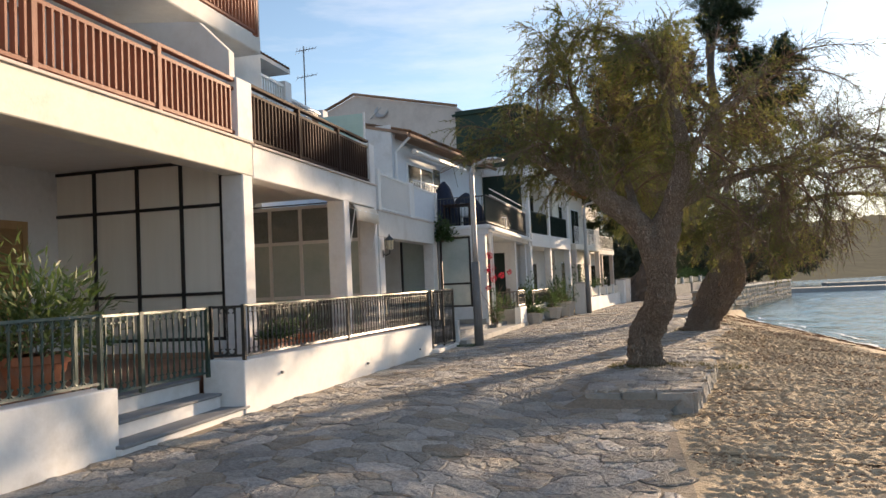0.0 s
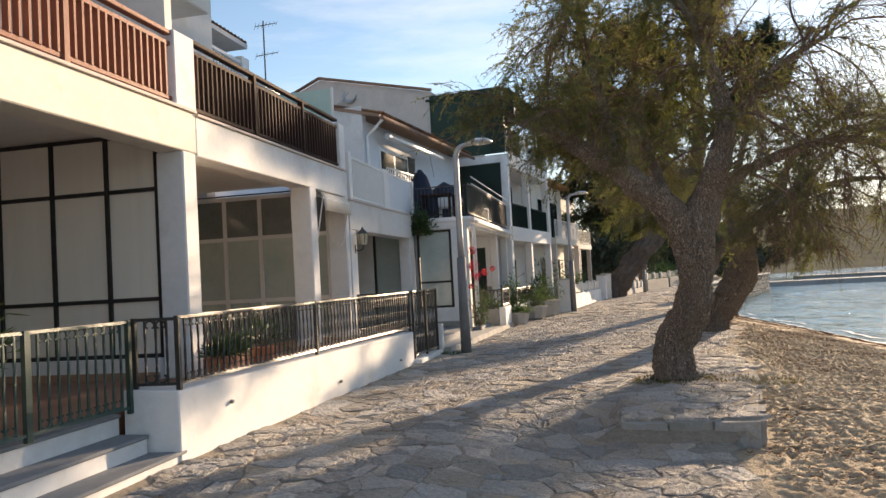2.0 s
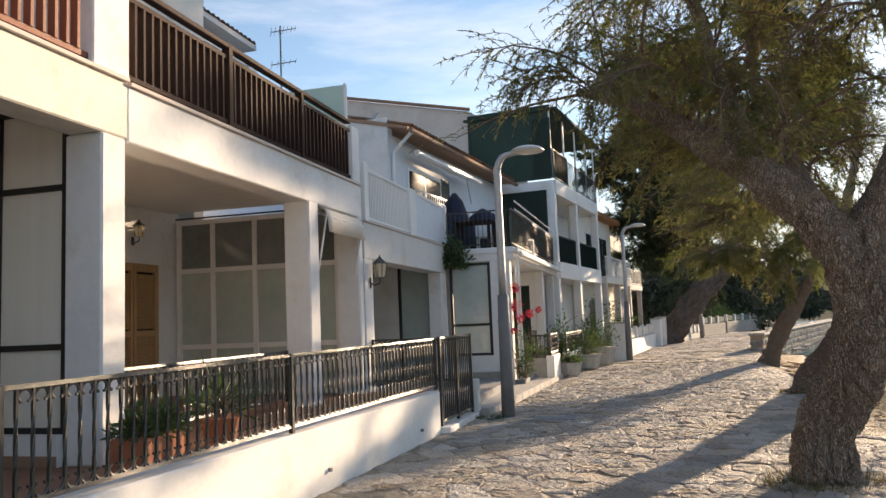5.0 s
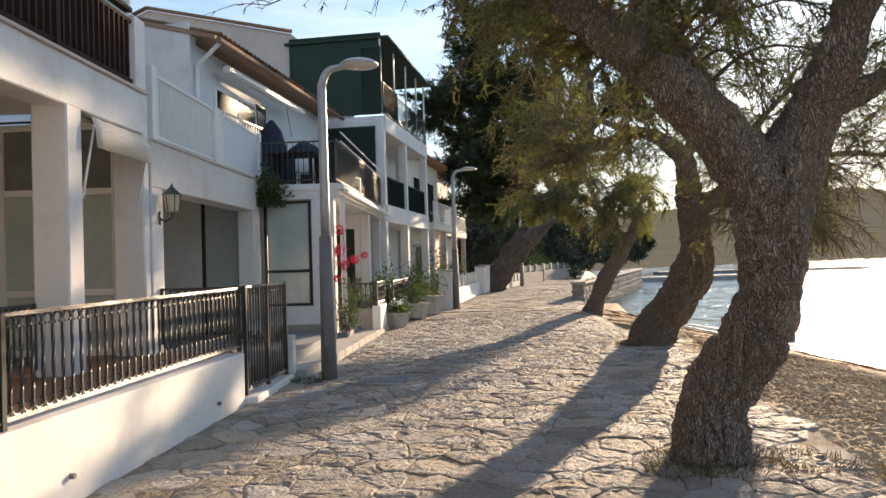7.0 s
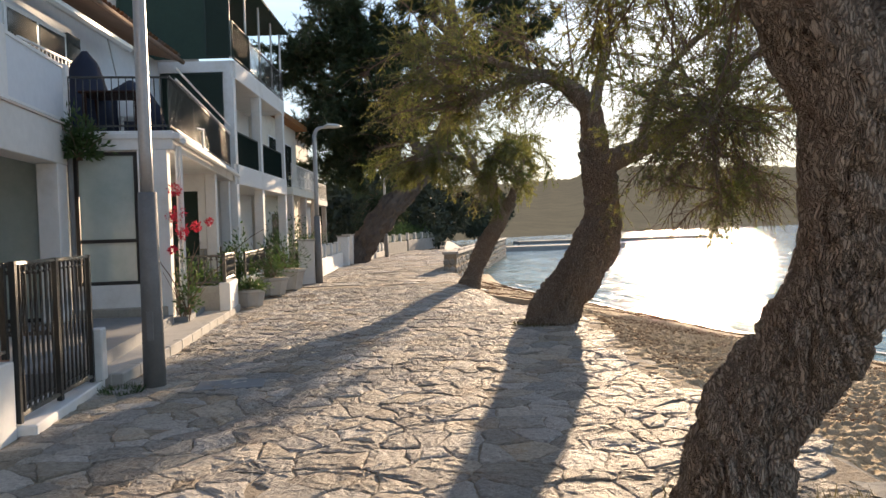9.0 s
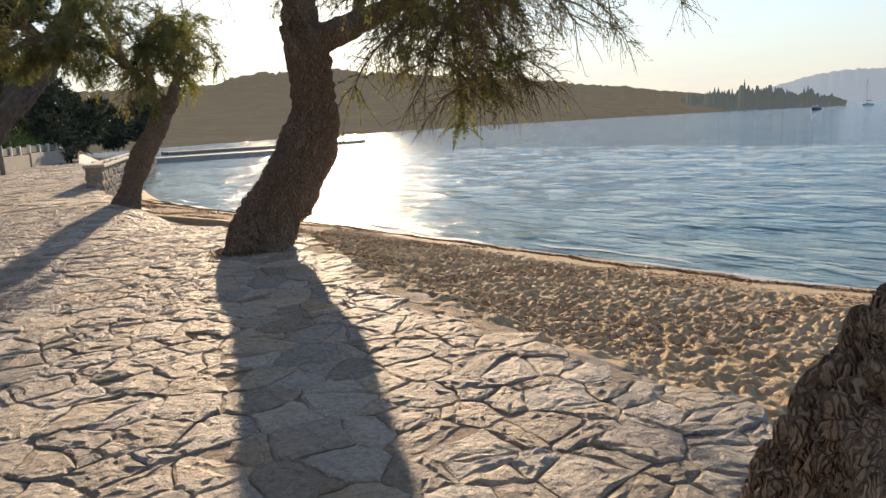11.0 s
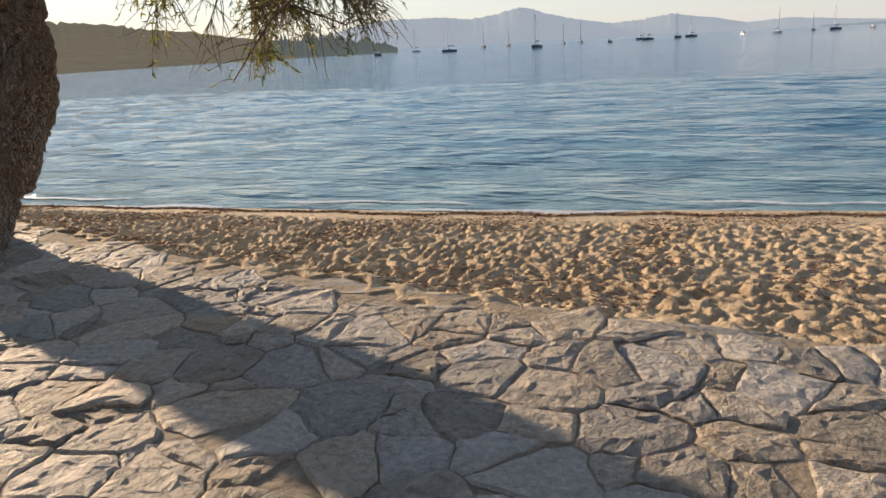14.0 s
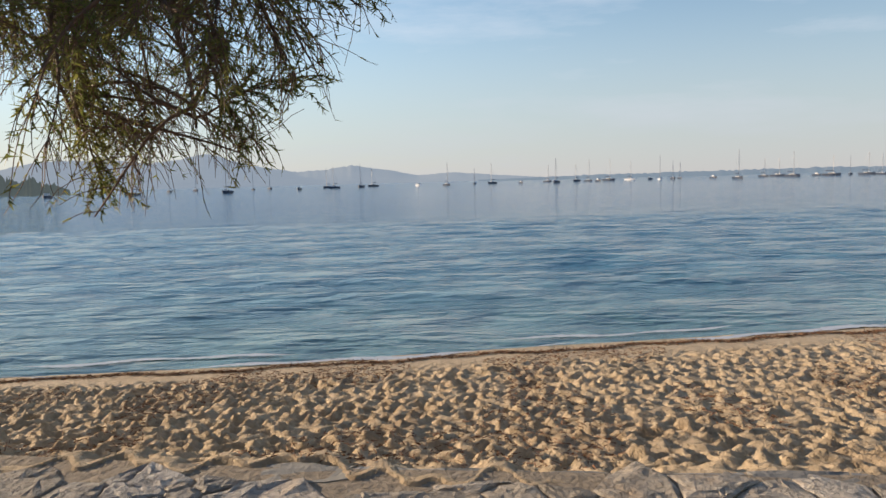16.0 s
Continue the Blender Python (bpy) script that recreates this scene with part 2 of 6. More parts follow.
def leaf(name, c1, c2, trans=0.45):
    """Thin leaves: diffuse and translucent, each island a little different."""
    m = bpy.data.materials.new(name)
    m.use_nodes = True
    nt = m.node_tree
    lk = nt.links.new
    nt.nodes.remove(nt.nodes["Principled BSDF"])
    out = nt.nodes["Material Output"]
    geo = nt.nodes.new("ShaderNodeNewGeometry")
    nz = nt.nodes.new("ShaderNodeTexNoise")
    nz.inputs["Scale"].default_value = 1.3
    lk(geo.outputs["Position"], nz.inputs["Vector"])
    ad = nt.nodes.new("ShaderNodeMath")
    ad.operation = 'MULTIPLY_ADD'
    ad.inputs[1].default_value = 0.45
    lk(geo.outputs["Random Per Island"], ad.inputs[0])
    sub = nt.nodes.new("ShaderNodeMath")
    sub.operation = 'MULTIPLY_ADD'
    sub.inputs[1].default_value, sub.inputs[2].default_value = 1.6, -0.55
    lk(nz.outputs[0], sub.inputs[0])
    lk(sub.outputs[0], ad.inputs[2])
    mx = nt.nodes.new("ShaderNodeMix")
    mx.data_type = 'RGBA'
    mx.inputs["A"].default_value, mx.inputs["B"].default_value = (*c1, 1), (*c2, 1)
    lk(ad.outputs[0], mx.inputs["Factor"])
    d, t, s = (nt.nodes.new("ShaderNodeBsdf" + k) for k in ("Diffuse", "Translucent", "Glossy"))
    s.inputs["Roughness"].default_value = 0.5
    for n in (d, t):
        lk(mx.outputs["Result"], n.inputs["Color"])
    a, c = nt.nodes.new("ShaderNodeMixShader"), nt.nodes.new("ShaderNodeMixShader")
    a.inputs[0].default_value, c.inputs[0].default_value = trans, 0.05
    lk(d.outputs[0], a.inputs[1])
    lk(t.outputs[0], a.inputs[2])
    lk(a.outputs[0], c.inputs[1])
    lk(s.outputs[0], c.inputs[2])
    lk(c.outputs[0], out.inputs[0])
    return m


TAMARISK = leaf("tamarisk_leaf", (0.095, 0.14, 0.03), (0.30, 0.275, 0.08), 0.55)
PINELEAF = leaf("pine_needles", (0.02, 0.04, 0.015), (0.055, 0.08, 0.03), 0.25)
GREENLEAF = leaf("garden_leaf", (0.035, 0.085, 0.02), (0.09, 0.14, 0.04), 0.4)
OLEANDER = leaf("oleander_leaf", (0.07, 0.13, 0.03), (0.16, 0.20, 0.07), 0.4)
DRYLEAF = leaf("dry_grass", (0.11, 0.11, 0.04), (0.24, 0.19, 0.09), 0.4)
WOODS = leaf("far_woods", (0.035, 0.05, 0.03), (0.06, 0.07, 0.04), 0.1)


def sea_material():
    m = bpy.data.materials.new("sea_water")
    m.use_nodes = True
    nt = m.node_tree
    lk = nt.links.new
    b = nt.nodes["Principled BSDF"]
    geo = nt.nodes.new("ShaderNodeNewGeometry")
    sep = nt.nodes.new("ShaderNodeSeparateXYZ")
    lk(geo.outputs["Position"], sep.inputs[0])
    r = nt.nodes.new("ShaderNodeMapRange")
    r.inputs["From Min"].default_value, r.inputs["From Max"].default_value = 5, 60
    lk(sep.outputs["X"], r.inputs["Value"])
    cr = nt.nodes.new("ShaderNodeValToRGB")
    cr.color_ramp.elements[0].color, cr.color_ramp.elements[1].color = (0.14, 0.26, 0.28, 1), (0.03, 0.12, 0.24, 1)
    e = cr.color_ramp.elements.new(0.18)
    e.color = (0.05, 0.175, 0.26, 1)
    lk(r.outputs[0], cr.inputs[0])
    lk(cr.outputs[0], b.inputs["Base Color"])
    b.inputs["Roughness"].default_value = 0.06
    b.inputs["IOR"].default_value = 1.33

    def wave(scale, stretch, rot, det):
        mp = nt.nodes.new("ShaderNodeMapping")
        mp.inputs["Scale"].default_value, mp.inputs["Rotation"].default_value = stretch, (0, 0, rot)
        n = nt.nodes.new("ShaderNodeTexNoise")
        n.inputs["Scale"].default_value, n.inputs["Detail"].default_value = scale, det
        n.inputs["Roughness"].default_value = 0.5
        lk(geo.outputs["Position"], mp.inputs[0])
        lk(mp.outputs[0], n.inputs["Vector"])
        return n.outputs[0]

    b1, b2 = nt.nodes.new("ShaderNodeBump"), nt.nodes.new("ShaderNodeBump")
    b1.inputs["Strength"].default_value, b1.inputs["Distance"].default_value = 1.0, 0.22
    b2.inputs["Strength"].default_value, b2.inputs["Distance"].default_value = 1.0, 0.12
    lk(wave(1.3, (1.0, 0.38, 1), 0.2, 4), b1.inputs["Height"])
    lk(wave(4.2, (1.0, 0.4, 1), -0.15, 5), b2.inputs["Height"])
    b0 = nt.nodes.new("ShaderNodeBump")
    b0.inputs["Strength"].default_value, b0.inputs["Distance"].default_value = 1.0, 0.4
    lk(wave(0.48, (1.0, 0.7, 1), -0.1, 2), b0.inputs["Height"])
    lk(b0.outputs[0], b1.inputs["Normal"])
    lk(b1.outputs[0], b2.inputs["Normal"])
    lk(b2.outputs[0], b.inputs["Normal"])
    return m


SEA = sea_material()


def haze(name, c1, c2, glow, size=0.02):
    """Distant land: dull colour plus an even surface glow that paints in lit air."""
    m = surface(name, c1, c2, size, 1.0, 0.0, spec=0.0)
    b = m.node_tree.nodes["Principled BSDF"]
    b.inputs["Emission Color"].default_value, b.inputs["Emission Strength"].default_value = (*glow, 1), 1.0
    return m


MOUNTAIN = haze("mountain_haze_glow", (0.10, 0.11, 0.10), (0.13, 0.13, 0.12), (0.175, 0.205, 0.238))
HILL = haze("wooded_hill_haze_glow", (0.02, 0.025, 0.014), (0.085, 0.08, 0.045), (0.072, 0.063, 0.05), 0.11)
COAST = haze("low_coast_haze_glow", (0.08, 0.09, 0.08), (0.11, 0.11, 0.1), (0.11, 0.15, 0.19))
POINT = haze("wooded_point_haze_glow", (0.04, 0.05, 0.035), (0.06, 0.065, 0.04), (0.05, 0.06, 0.06))

# ---------- builders ----------
WORLD = {}


def thing(name, m, label, category, group="", kind=""):
    ob = new(name)
    ob.matrix_basis = m
    WORLD[ob] = m.copy()
    return tagged(ob, label, category, group, kind)


def mesh_of(name, bm, material):
    me = bpy.data.meshes.new(name)
    bm.to_mesh(me)
    bm.free()
    if material:
        me.materials.append(material)
    return me


def part(name, bm, material, parent, label="", local=False, smooth=False, kind=""):
    """One mesh under a thing or part; the bmesh is in world metres unless local."""
    if not local:
        bm.transform(WORLD[parent].inverted())
    if smooth:
        for f in bm.faces:
            f.smooth = True
    ob = new(name, mesh_of(name, bm, material))
    ob.parent = parent
    WORLD[ob] = WORLD[parent]
    return tagged(ob, label, kind=kind)


def piece(name, me, parent, m):
    """One of many alike parts on shared mesh data, at a pose local to the parent."""
    ob = new(name, me)
    ob.parent = parent
    ob.matrix_basis = m
    WORLD[ob] = WORLD[parent] @ m
    return ob


def single(name, bm, material, label, category="", group="", kind="", smooth=False):
    if smooth:
        for f in bm.faces:
            f.smooth = True
    ob = new(name, mesh_of(name, bm, material))
    WORLD[ob] = Matrix()
    return tagged(ob, label, category, group, kind)


def box(bm, x0, x1, y0, y1, z0, z1, bevel=0.0, m=None):
    r = bmesh.ops.create_cube(bm, size=1)
    vs = r["verts"]
    for v in vs:
        v.co = Vector((x0 + (v.co.x + .5) * (x1 - x0), y0 + (v.co.y + .5) * (y1 - y0), z0 + (v.co.z + .5) * (z1 - z0)))
    if bevel:
        es = list({e for v in vs for e in v.link_edges})
        q = bmesh.ops.bevel(bm, geom=es, offset=bevel, segments=1, affect='EDGES')
        vs = list({v for f in q["faces"] for v in f.verts} | {v for v in vs if v.is_valid})
    if m:
        bmesh.ops.transform(bm, matrix=m, verts=vs)
    return bm


def boxes(*dims, bevel=0.0):
    bm = bmesh.new()
    for d in dims:
        box(bm, *d, bevel=bevel)
    return bm


def tube(bm, pts, radii, sides=8, cap=True, bulge=None):
    """A tube along pts; bulge(ring, side, point) scales the radius."""
    pts = [Vector(p) for p in pts]
    rings, up = [], Vector((0.13, 0.97, 0.2))
    for i, p in enumerate(pts):
        d = (pts[min(i + 1, len(pts) - 1)] - pts[max(i - 1, 0)]).normalized()
        u = (up - d * up.dot(d))
        if u.length < 1e-3:
            u = d.orthogonal()
        u.normalize()
        up = u
        w = d.cross(u)
        r = radii[i] if hasattr(radii, "__len__") else radii
        ring = []
        for k in range(sides):
            a = 2 * math.pi * k / sides
            q = u * math.cos(a) + w * math.sin(a)
            s = bulge(i, k, p + q * r) if bulge else 1.0
            ring.append(bm.verts.new(p + q * r * s))
        rings.append(ring)
    for a, b in zip(rings, rings[1:]):
        for k in range(sides):
            bm.faces.new((a[k], a[(k + 1) % sides], b[(k + 1) % sides], b[k]))
    if cap and sides > 2:
        bm.faces.new(rings[0][::-1])
        bm.faces.new(rings[-1])
    return bm


def smooth_path(pts, n):
    """n points on a Catmull-Rom curve through rows of numbers."""
    p = np.array(pts, float)
    q = np.vstack([2 * p[0] - p[1], p, 2 * p[-1] - p[-2]])
    out = []
    for t in np.linspace(0, len(p) - 1 - 1e-6, n):
        i = int(t)
        f = t - i
        a, b, c, d = q[i:i + 4]
        out.append(0.5 * (2 * b + (c - a) * f + (2 * a - 5 * b + 4 * c - d) * f * f + (3 * b - a - 3 * c + d) * f ** 3))
    return np.array(out)


def soup(name, verts, faces, material, parent=None, smooth=False, kind="", label=""):
    """A mesh from numpy corners and faces (all of one size), under a parent, in world metres."""
    me = bpy.data.meshes.new(name)
    verts = np.asarray(verts, np.float32)
    faces = np.asarray(faces, np.int32)
    if parent:
        mi = np.array(WORLD[parent].inverted())
        verts = verts @ mi[:3, :3].T.astype(np.float32) + mi[:3, 3].astype(np.float32)
    n, k = faces.shape
    me.vertices.add(len(verts))
    me.vertices.foreach_set("co", np.ascontiguousarray(verts, np.float32).ravel())
    me.loops.add(n * k)
    me.loops.foreach_set("vertex_index", faces.ravel())
    me.polygons.add(n)
    me.polygons.foreach_set("loop_start", np.arange(0, n * k, k, dtype=np.int32))
    me.polygons.foreach_set("loop_total", np.full(n, k, np.int32))
    if smooth:
        me.polygons.foreach_set("use_smooth", np.ones(n, bool))
    me.materials.append(material)
    me.update(calc_edges=True)
    ob = new(name, me)
    if parent:
        ob.parent = parent
        WORLD[ob] = WORLD[parent]
    else:
        WORLD[ob] = Matrix()
    return tagged(ob, label, kind=kind)


def blades(origins, ways, length, width, rng):
    """Slender three-cornered leaves: corners and faces."""
    n = len(origins)
    side = np.cross(ways, rng.normal(size=(n, 3)))
    side /= np.linalg.norm(side, axis=1, keepdims=True) + 1e-9
    ln = length * rng.uniform(0.6, 1.3, (n, 1))
    w = width * rng.uniform(0.7, 1.3, (n, 1))
    v = np.stack([origins - side * w * .5, origins + side * w * .5, origins + ways * ln], 1)
    return v.reshape(-1, 3), np.arange(3 * n).reshape(n, 3)

# ---------- ground, beach, sea, distance ----------
def step01(v):
    v = np.clip(v, 0, 1)
    return v * v * (3 - 2 * v)


def pave_left(y):
    return np.interp(y, [-12, 8.7, 16.3, 18.2, 18.3, 20.7, 26, 26.5, 33, 44.5, 47, 56, 64],
                     [-6.0, -5.17, -4.86, -4.78, -4.66, -4.48, -4.26, -3.95, -3.0, -1.5, -0.9, 1.2, 4.0])


def pave_right(y):
    return np.interp(y, [-12, 5, 9.9, 10.44, 10.46, 13.8, 16, 18, 20, 22, 26, 31, 36.5, 50, 64],
                     [0.5, 0.15, 0.02, 0.02, 0.33, 0.85, 1.0, 1.2, 1.55, 2.05, 2.1, 1.9, 2.0, 6.4, 10.5])


def pave_z(x, y):
    x, y = np.asarray(x, float), np.asarray(y, float)
    dip = -0.24 * step01((x + 3.2) / 2.2) * step01((12.5 - y) / 3.0)
    dip = np.where((x > -1.06) & (y > 10.45), 0.0, dip)
    low = -0.32 * step01((x - (0.5 + (y - 27) * 0.15)) / 1.4) * step01((y - 22) / 7)
    return dip + low


def water_x(y):
    return np.interp(y, [-30, 0, 11.4, 16, 19.5, 24, 29.5, 34, 38, 44], [12.5, 9.0, 7.4, 6.65, 6.0, 5.55, 5.0, 4.4, 4.2, 5.0])


def grid_faces(nu, nv):
    i = np.arange(nu * nv).reshape(nu, nv)
    return np.stack([i[:-1, :-1], i[1:, :-1], i[1:, 1:], i[:-1, 1:]], -1).reshape(-1, 4)


def build_ground():
    xs = np.array([-900, -300, -80, -20, -7, 1.0])
    ys = np.array([-900, -300, -60, -12, 20, 45, 70, 150, 400, 900])
    X, Y = np.meshgrid(xs, ys, indexing="ij")
    X = np.where(X == 1.0, np.clip(np.interp(Y, [0, 36, 64, 150, 400], [-1.5, -0.5, 6, 20, 60]), -2, 60), X)
    Z = np.full_like(X, -0.32)
    soup("ground", np.stack([X, Y, Z], -1).reshape(-1, 3), grid_faces(*X.shape), EARTH, kind="structure",
         label="dry earth ground running back behind the houses")


def build_pavement():
    ys = np.arange(-12, 64.01, 0.25)
    us = np.linspace(0, 1, 40)
    X = np.array([pave_left(ys) - 0.4 + u * (pave_right(ys) - pave_left(ys) + 0.42) for u in us])
    Y = np.array([ys for _ in us])
    Z = pave_z(X, Y) - 0.0088
    bed = soup("pavement", np.stack([X, Y, Z], -1).reshape(-1, 3), grid_faces(*X.shape), MORTAR, kind="structure",
               label="sandy mortar bed of the seaside promenade, laid with irregular flagstones")
    return bed


def cells(y0, y1, gap, rng):
    """Irregular flagstone outlines: cells round scattered centres."""
    seeds = []
    for y in np.arange(y0, y1, gap * 0.88):
        for x in np.arange(-6.5, 11, gap * 1.18):
            if rng.random() < 0.24:
                continue
            seeds.append((x + rng.uniform(-.68, .68) * gap * 1.18, y + rng.uniform(-.68, .68) * gap * .88))
    s = np.array(seeds)
    l, r = pave_left(s[:, 1]), pave_right(s[:, 1])
    s = s[(s[:, 0] > l - gap) & (s[:, 0] < r + gap)]
    big = rng.uniform(-.5, .5, len(s)) * gap * gap
    out = []
    for i, (cx, cy) in enumerate(s):
        if not (pave_left(cy) + 0.02 < cx < pave_right(cy) - 0.10) or not y0 + .3 < cy < y1 - .3:
            continue
        d = np.hypot(s[:, 0] - cx, s[:, 1] - cy)
        poly = [Vector((cx + a * gap * 1.5, cy + b * gap * 1.5)) for a, b in ((-1, -1), (1, -1), (1, 1), (-1, 1))]
        for j in np.argsort(d)[1:18]:
            n = Vector((s[j, 0] - cx, s[j, 1] - cy)).normalized()
            mid = Vector((cx, cy)) + n * ((d[j] * d[j] + big[i] - big[j]) / (2 * d[j]))
            new_poly = []
            for a, b in zip(poly, poly[1:] + poly[:1]):
                da, db = (a - mid).dot(n), (b - mid).dot(n)
                if da <= 0:
                    new_poly.append(a)
                if da * db < 0:
                    new_poly.append(a + (b - a) * (da / (da - db)))
            poly = new_poly
            if not poly:
                break
        clean = [p for k, p in enumerate(poly) if (p - poly[k - 1]).length > 0.025]
        if len(clean) > 3:
            worn = []
            for a, b in zip(clean, clean[1:] + clean[:1]):
                for q in ([a, a.lerp(b, .25), a.lerp(b, .5), a.lerp(b, .76)] if (b - a).length > .12 else [a]):
                    w = noise.noise_vector(Vector((q.x * 4.2, q.y * 4.2, 1.7))) * .03 + noise.noise_vector(Vector((q.x * 13, q.y * 13, 5.1))) * .02
                    worn.append(Vector((q.x + w.x, q.y + w.y)))
            out.append(worn)
    return out


def flagstone(bm, poly, rng, joint, base=None):
    """A stone with worn shoulders; base moves it to its own origin."""
    c = sum(poly, Vector((0, 0))) / len(poly)
    ox, oy, oz = base or (0, 0, 0)
    lift, tx, ty = abs(rng.normal(0, 0.005)), rng.normal(0, 0.014), rng.normal(0, 0.014)
    rings = []
    for inset, dz in ((joint, -0.035), (joint, -0.007), (joint + 0.013, 0.0), (-1.0, 0.003)):
        ring = []
        for p in poly:
            d = p - c
            q = c + d * (.5 if inset < 0 else max(0.3, 1 - inset / max(d.length, .05) * 1.25))
            wob = rng.uniform(-.007, .007)
            z = float(pave_z(q.x, q.y)) + dz + (lift + (q.x - c.x) * tx + (q.y - c.y) * ty + (wob * .9 if dz >= 0 else 0) if dz > -0.02 else 0)
            ring.append(bm.verts.new((q.x + wob - ox, q.y + wob - oy, z - oz)))
        rings.append(ring)
    for a, b in zip(rings, rings[1:]):
        for k in range(len(poly)):
            bm.faces.new((a[k - 1], a[k], b[k], b[k - 1]))
    bm.faces.new(rings[-1])


def lay_stones(bed):
    rng = np.random.default_rng(5)
    rest = bmesh.new()
    near = 0
    for y0, y1, gap, joint in ((-6, 31, 0.222, 0.0048), (31, 63, 0.48, 0.012)):
        for poly in cells(y0, y1, gap, rng):
            c = sum(poly, Vector((0, 0))) / len(poly)
            if -2.3 < c.x < 1.2 and 12.5 < c.y < 19.0 and near < 300:
                near += 1
                z = float(pave_z(c.x, c.y))
                bm = bmesh.new()
                flagstone(bm, poly, rng, joint, (c.x, c.y, z))
                piece("flagstone", mesh_of("flagstone", bm, STONE), bed, pose(c.x, c.y, z))
            else:
                flagstone(rest, poly, rng, joint)
    part("flagstones", rest, STONE, bed, kind="stuff", label="irregular grey flagstones in sandy joints")


def build_ledge():
    """The stone edge of the tree platform above the sand: rough blocks."""
    rng = np.random.default_rng(11)
    ledge = thing("stone_ledge", pose(0.5, 12.5, -0.4), "rough grey stone edging of the paved platform above the sand", "ledge")
    line = [(-1.05, 10.45), (0.33, 10.45), (0.85, 13.8), (1.03, 16.2), (1.22, 18.0)]
    for (ax, ay), (bx, by) in zip(line, line[1:]):
        a, b = Vector((ax, ay, 0)), Vector((bx, by, 0))
        n = max(2, int((b - a).length / 0.42))
        for k in range(n):
            p, q = a.lerp(b, k / n), a.lerp(b, (k + 1) / n)
            low = -0.42 if ay < 13 else -0.30
            bm = bmesh.new()
            top = -0.012 + rng.uniform(-.012, .01)
            d = (q - p)
            bmesh.ops.create_cube(bm, size=1)
            bmesh.ops.subdivide_edges(bm, edges=bm.edges, cuts=3, use_grid_fill=True)
            wide = rng.uniform(.22, .32)
            side = Vector((-d.y, d.x, 0)).normalized()
            for v in bm.verts:
                u, w, h = v.co.x + .5, v.co.y, v.co.z + .5
                r = 0.05
                pt = p + d * (0.02 + 0.96 * u) + side * (wide * (w + .25) * (1 - .15 * h))
                pt.z = low + (top - low) * h
                pt += Vector(noise.noise_vector(pt * 5.0)) * r + Vector(noise.noise_vector(pt * 14.0)) * .02
                if h > .99:
                    pt.z = top - abs(noise.noise(pt * 6)) * .02
                v.co = pt
            part("edge_stone", bm, RUBBLE, ledge)
    return ledge


